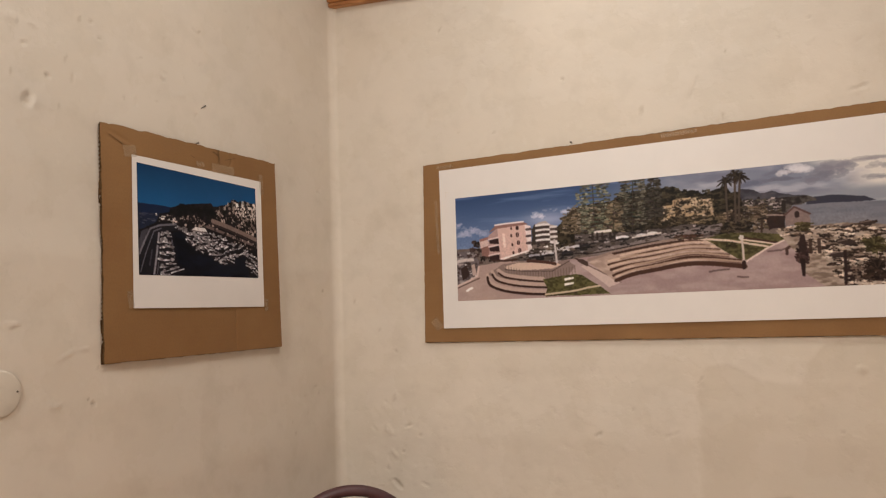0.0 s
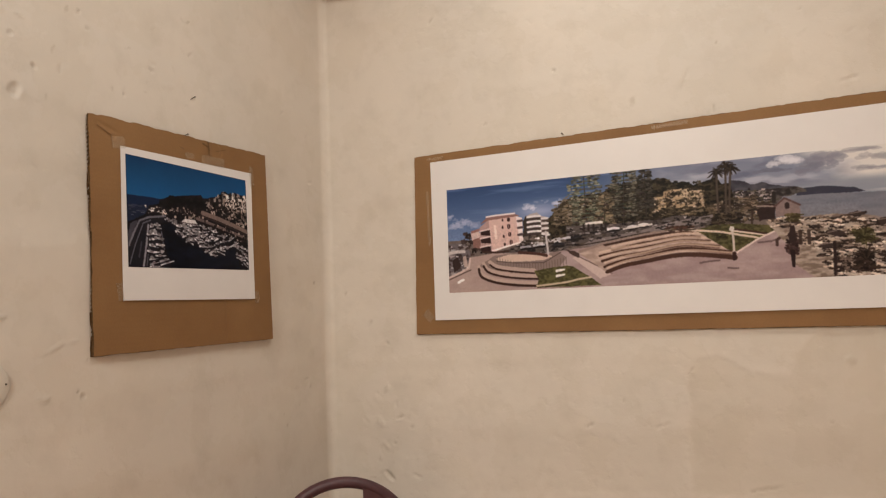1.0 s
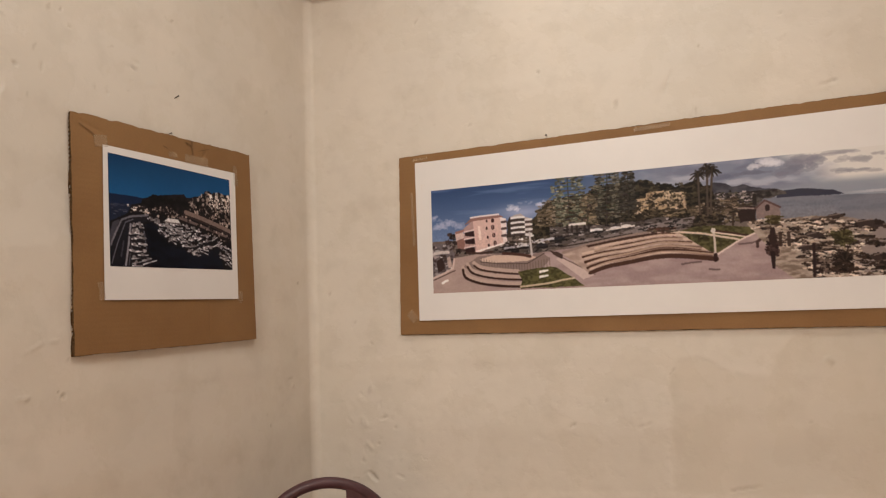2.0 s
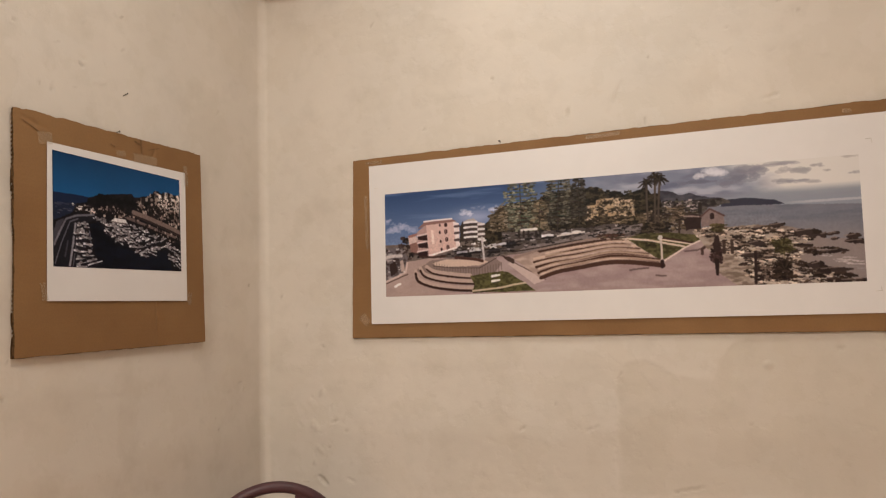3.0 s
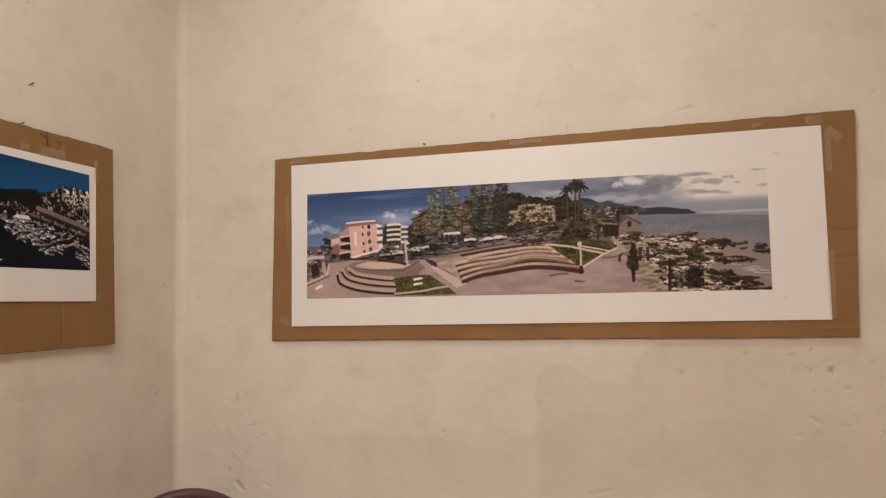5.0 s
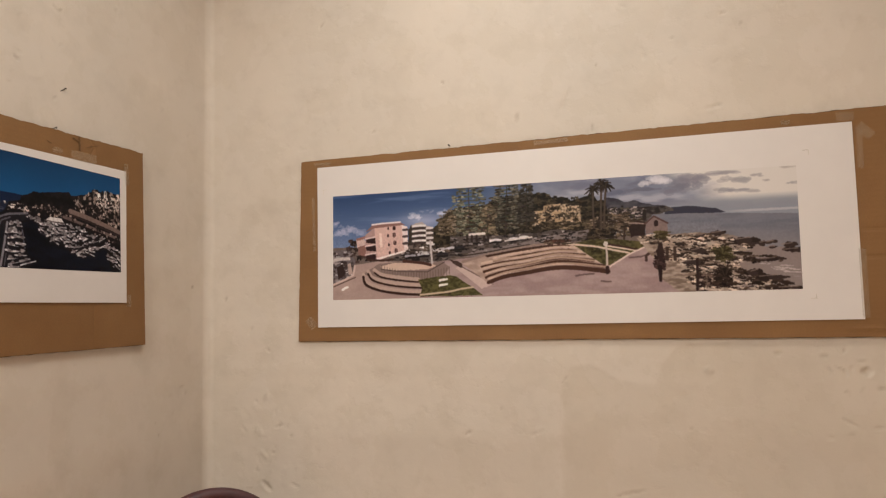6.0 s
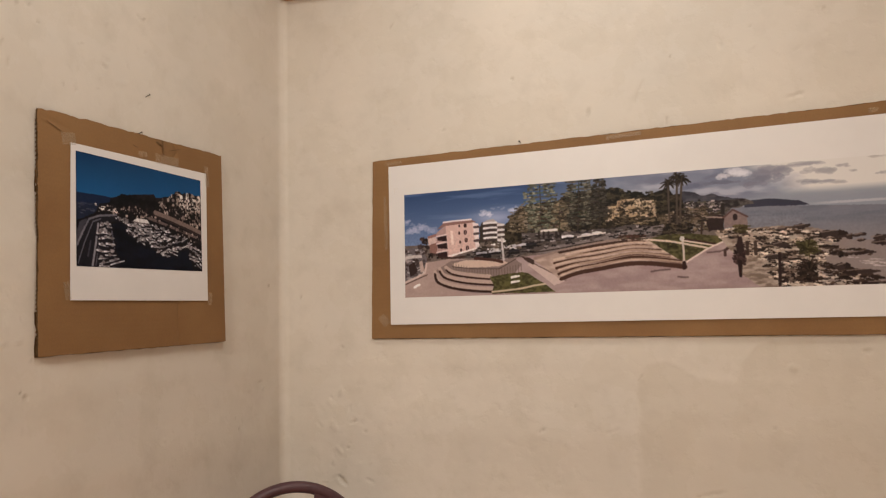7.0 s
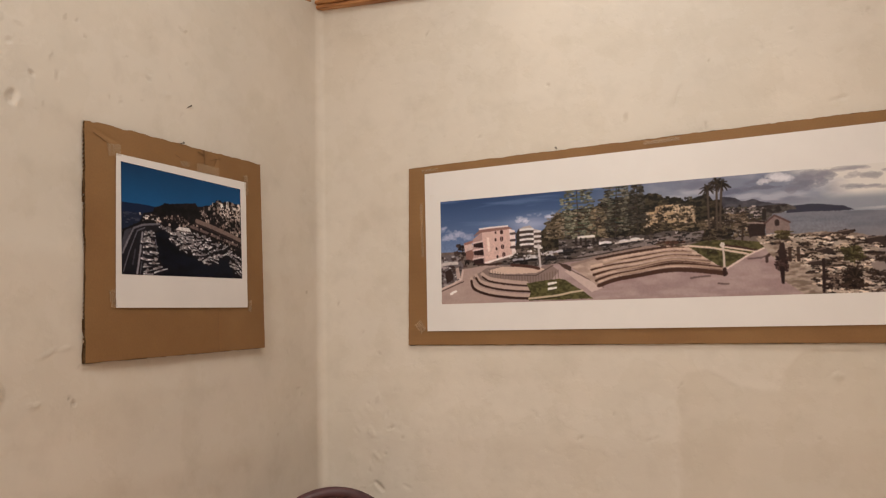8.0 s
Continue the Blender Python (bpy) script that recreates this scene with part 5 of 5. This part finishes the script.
# ---- nails and wall fittings ----
nail("nail", (-0.0120, -0.513, 1.797), (-0.0045, -0.495, 1.811), 0.0010, "small dark bent nail in the plaster")
nail("nail", (-0.020, -0.530, 1.712), (0.006, -0.530, 1.715), 0.0012, "small nail holding the cardboard")
nail("nail", (0.710, 0.020, 1.712), (0.710, -0.004, 1.713), 0.0013, "small nail above the cardboard")


def round_cover():
    """A round blank cover over a wall box, with a rolled edge and a small screw."""
    m = Matrix.Translation((LEFT_X - 0.002, -0.977, 1.2050)) @ pose(0, 0, 0, 0, 90, 0)
    ob = tagged(new("wall_box_cover"), "round cream plastic cover plate on the wall", "cover plate")
    bm = bmesh.new()
    profile = [(0.0395, 0.0), (0.0395, 0.0048), (0.0385, 0.0062), (0.0360, 0.0068), (0.018, 0.0073), (0.0, 0.0075)]
    ring0 = None
    for r, h in profile:
        ring = [bm.verts.new(m @ Vector((r * math.cos(a), r * math.sin(a), h))) for a in (2 * math.pi * k / 48 for k in range(48))] if r else [bm.verts.new(m @ Vector((0, 0, h)))]
        if ring0:
            for k in range(48):
                bm.faces.new((ring0[k], ring0[(k + 1) % 48], ring[(k + 1) % 48], ring[k]) if r else (ring0[k], ring0[(k + 1) % 48], ring[0]))
        ring0 = ring
    part("plate", bm, COVER, ob, "", True)
    bm = bmesh.new()
    bmesh.ops.create_cone(bm, segments=12, radius1=0.0020, radius2=0.0016, depth=0.0022, cap_ends=True, matrix=m @ Matrix.Translation((-0.002, 0.031, 0.0070)))
    part("screw", bm, STEEL, ob, "small dark screw")
    return ob


round_cover()


def batten(name, start, end, deep, high, out, label):
    """A thin moulded strip of wood along a wall: two steps with a groove between them."""
    a, b = Vector(start), Vector(end)
    o, up = Vector(out), Vector((0, 0, 1))
    shape = [(0, 0), (deep * 0.62, 0), (deep * 0.75, high * 0.10), (deep * 0.75, high * 0.36), (deep * 0.60, high * 0.42), (deep * 0.60, high * 0.50),
             (deep * 0.92, high * 0.56), (deep, high * 0.66), (deep, high * 0.90), (deep * 0.92, high), (0, high)]
    bm = bmesh.new()
    ends = [[bm.verts.new(p + o * s + up * t) for s, t in shape] for p in (a, b)]
    n = len(shape)
    for k in range(n):
        bm.faces.new((ends[0][k], ends[0][(k + 1) % n], ends[1][(k + 1) % n], ends[1][k]))
    bm.faces.new(ends[0])
    bm.faces.new(ends[1][::-1])
    return tagged(part(name, bm, WOOD), label, "moulding")


batten("wood_moulding", (0.014, FAR_Y, 2.2220), (0.95, FAR_Y, 2.1280), 0.026, 0.024, (0, -1, 0), "thin varnished wooden moulding on the wall")
batten("wood_moulding", (LEFT_X, -0.022, 2.2360), (LEFT_X, -0.75, 2.2420), 0.022, 0.024, (1, 0, 0), "short dark wooden moulding near the corner")


# ---- chair in the corner ----
def hoop_chair():
    """A moulded chair: hoop back with a wide upright, round seat, four splayed legs. Front is -y of its own axes."""
    ob = tagged(new("hoop_back_chair"), "dark aubergine moulded chair with a rounded hoop back", "chair")
    R, top = 0.176, 0.9120
    mid = top - R

    def arc(r, a0, a1, n, y=0.0):
        return [(r * math.cos(radians(a0 + (a1 - a0) * k / n)), y, mid + r * math.sin(radians(a0 + (a1 - a0) * k / n))) for k in range(n + 1)]

    r = R - 0.0125
    low = [(r + 0.004 * (1 - k / 6), -0.035 * (1 - k / 6), 0.46 + (mid - 0.46) * k / 6) for k in range(6)]
    hoop = low + arc(r, 0, 180, 36) + [(-x, y, z) for x, y, z in low[::-1]]
    bm = bmesh.new()
    tube(bm, hoop, 0.0132, 16, 1.1)
    part("back_hoop", bm, PURPLE, ob, "", True)
    # wide upright web on one side of the opening
    bm = bmesh.new()
    pts = []
    for k in range(13):
        a = radians(8 + (72 - 8) * k / 12)
        pts.append((r * math.cos(a), mid + r * math.sin(a)))
    outline = [(0.050, 0.47), (0.153, 0.47)] + pts + [(0.050, mid + 0.150)]
    f = [bm.verts.new((x, -0.0125 - 0.02 * max(0, (mid - z)) / 0.4, z)) for x, z in outline]
    b = [bm.verts.new((x, 0.0115 - 0.02 * max(0, (mid - z)) / 0.4, z)) for x, z in outline]
    n = len(outline)
    bm.faces.new(f)
    bm.faces.new(b[::-1])
    for k in range(n):
        bm.faces.new((f[k], b[k], b[(k + 1) % n], f[(k + 1) % n]))
    part("back_panel", bm, PURPLE, ob)
    bm = bmesh.new()
    rings = []
    for rr, z in ((0.0, 0.448), (0.19, 0.450), (0.205, 0.457), (0.205, 0.468), (0.190, 0.476), (0.10, 0.470), (0.0, 0.468)):
        rings.append([bm.verts.new((rr * 1.02 * math.cos(a), -0.19 + rr * math.sin(a), z)) for a in (2 * math.pi * k / 40 for k in range(40))] if rr else [bm.verts.new((0, -0.19, z))])
    for p, q in zip(rings, rings[1:]):
        for k in range(40):
            j = (k + 1) % 40
            bm.faces.new((p[0], q[k], q[j]) if len(p) == 1 else (p[k], p[j], q[0]) if len(q) == 1 else (p[k], p[j], q[j], q[k]))
    part("seat", bm, PURPLE, ob, "", True)
    for sx in (-1, 1):
        for y0, y1 in ((-0.06, -0.005), (-0.32, -0.37)):
            bm = bmesh.new()
            tube(bm, [(sx * 0.13, y0, 0.46), (sx * 0.15, (y0 + y1) / 2, 0.23), (sx * 0.165, y1, 0.012)], [0.014, 0.0125, 0.011], 12)
            leg = part("leg", bm, PURPLE, ob, "", True)
            bm = bmesh.new()
            tube(bm, [(sx * 0.165, y1, 0.0), (sx * 0.165, y1, 0.014)], 0.0135, 12)
            part("rubber_foot", bm, RUBBER, leg, "black rubber foot")
    return ob


chair = hoop_chair()
chair.matrix_world = pose(0.185, -0.245, 0, 0, 0, 34)
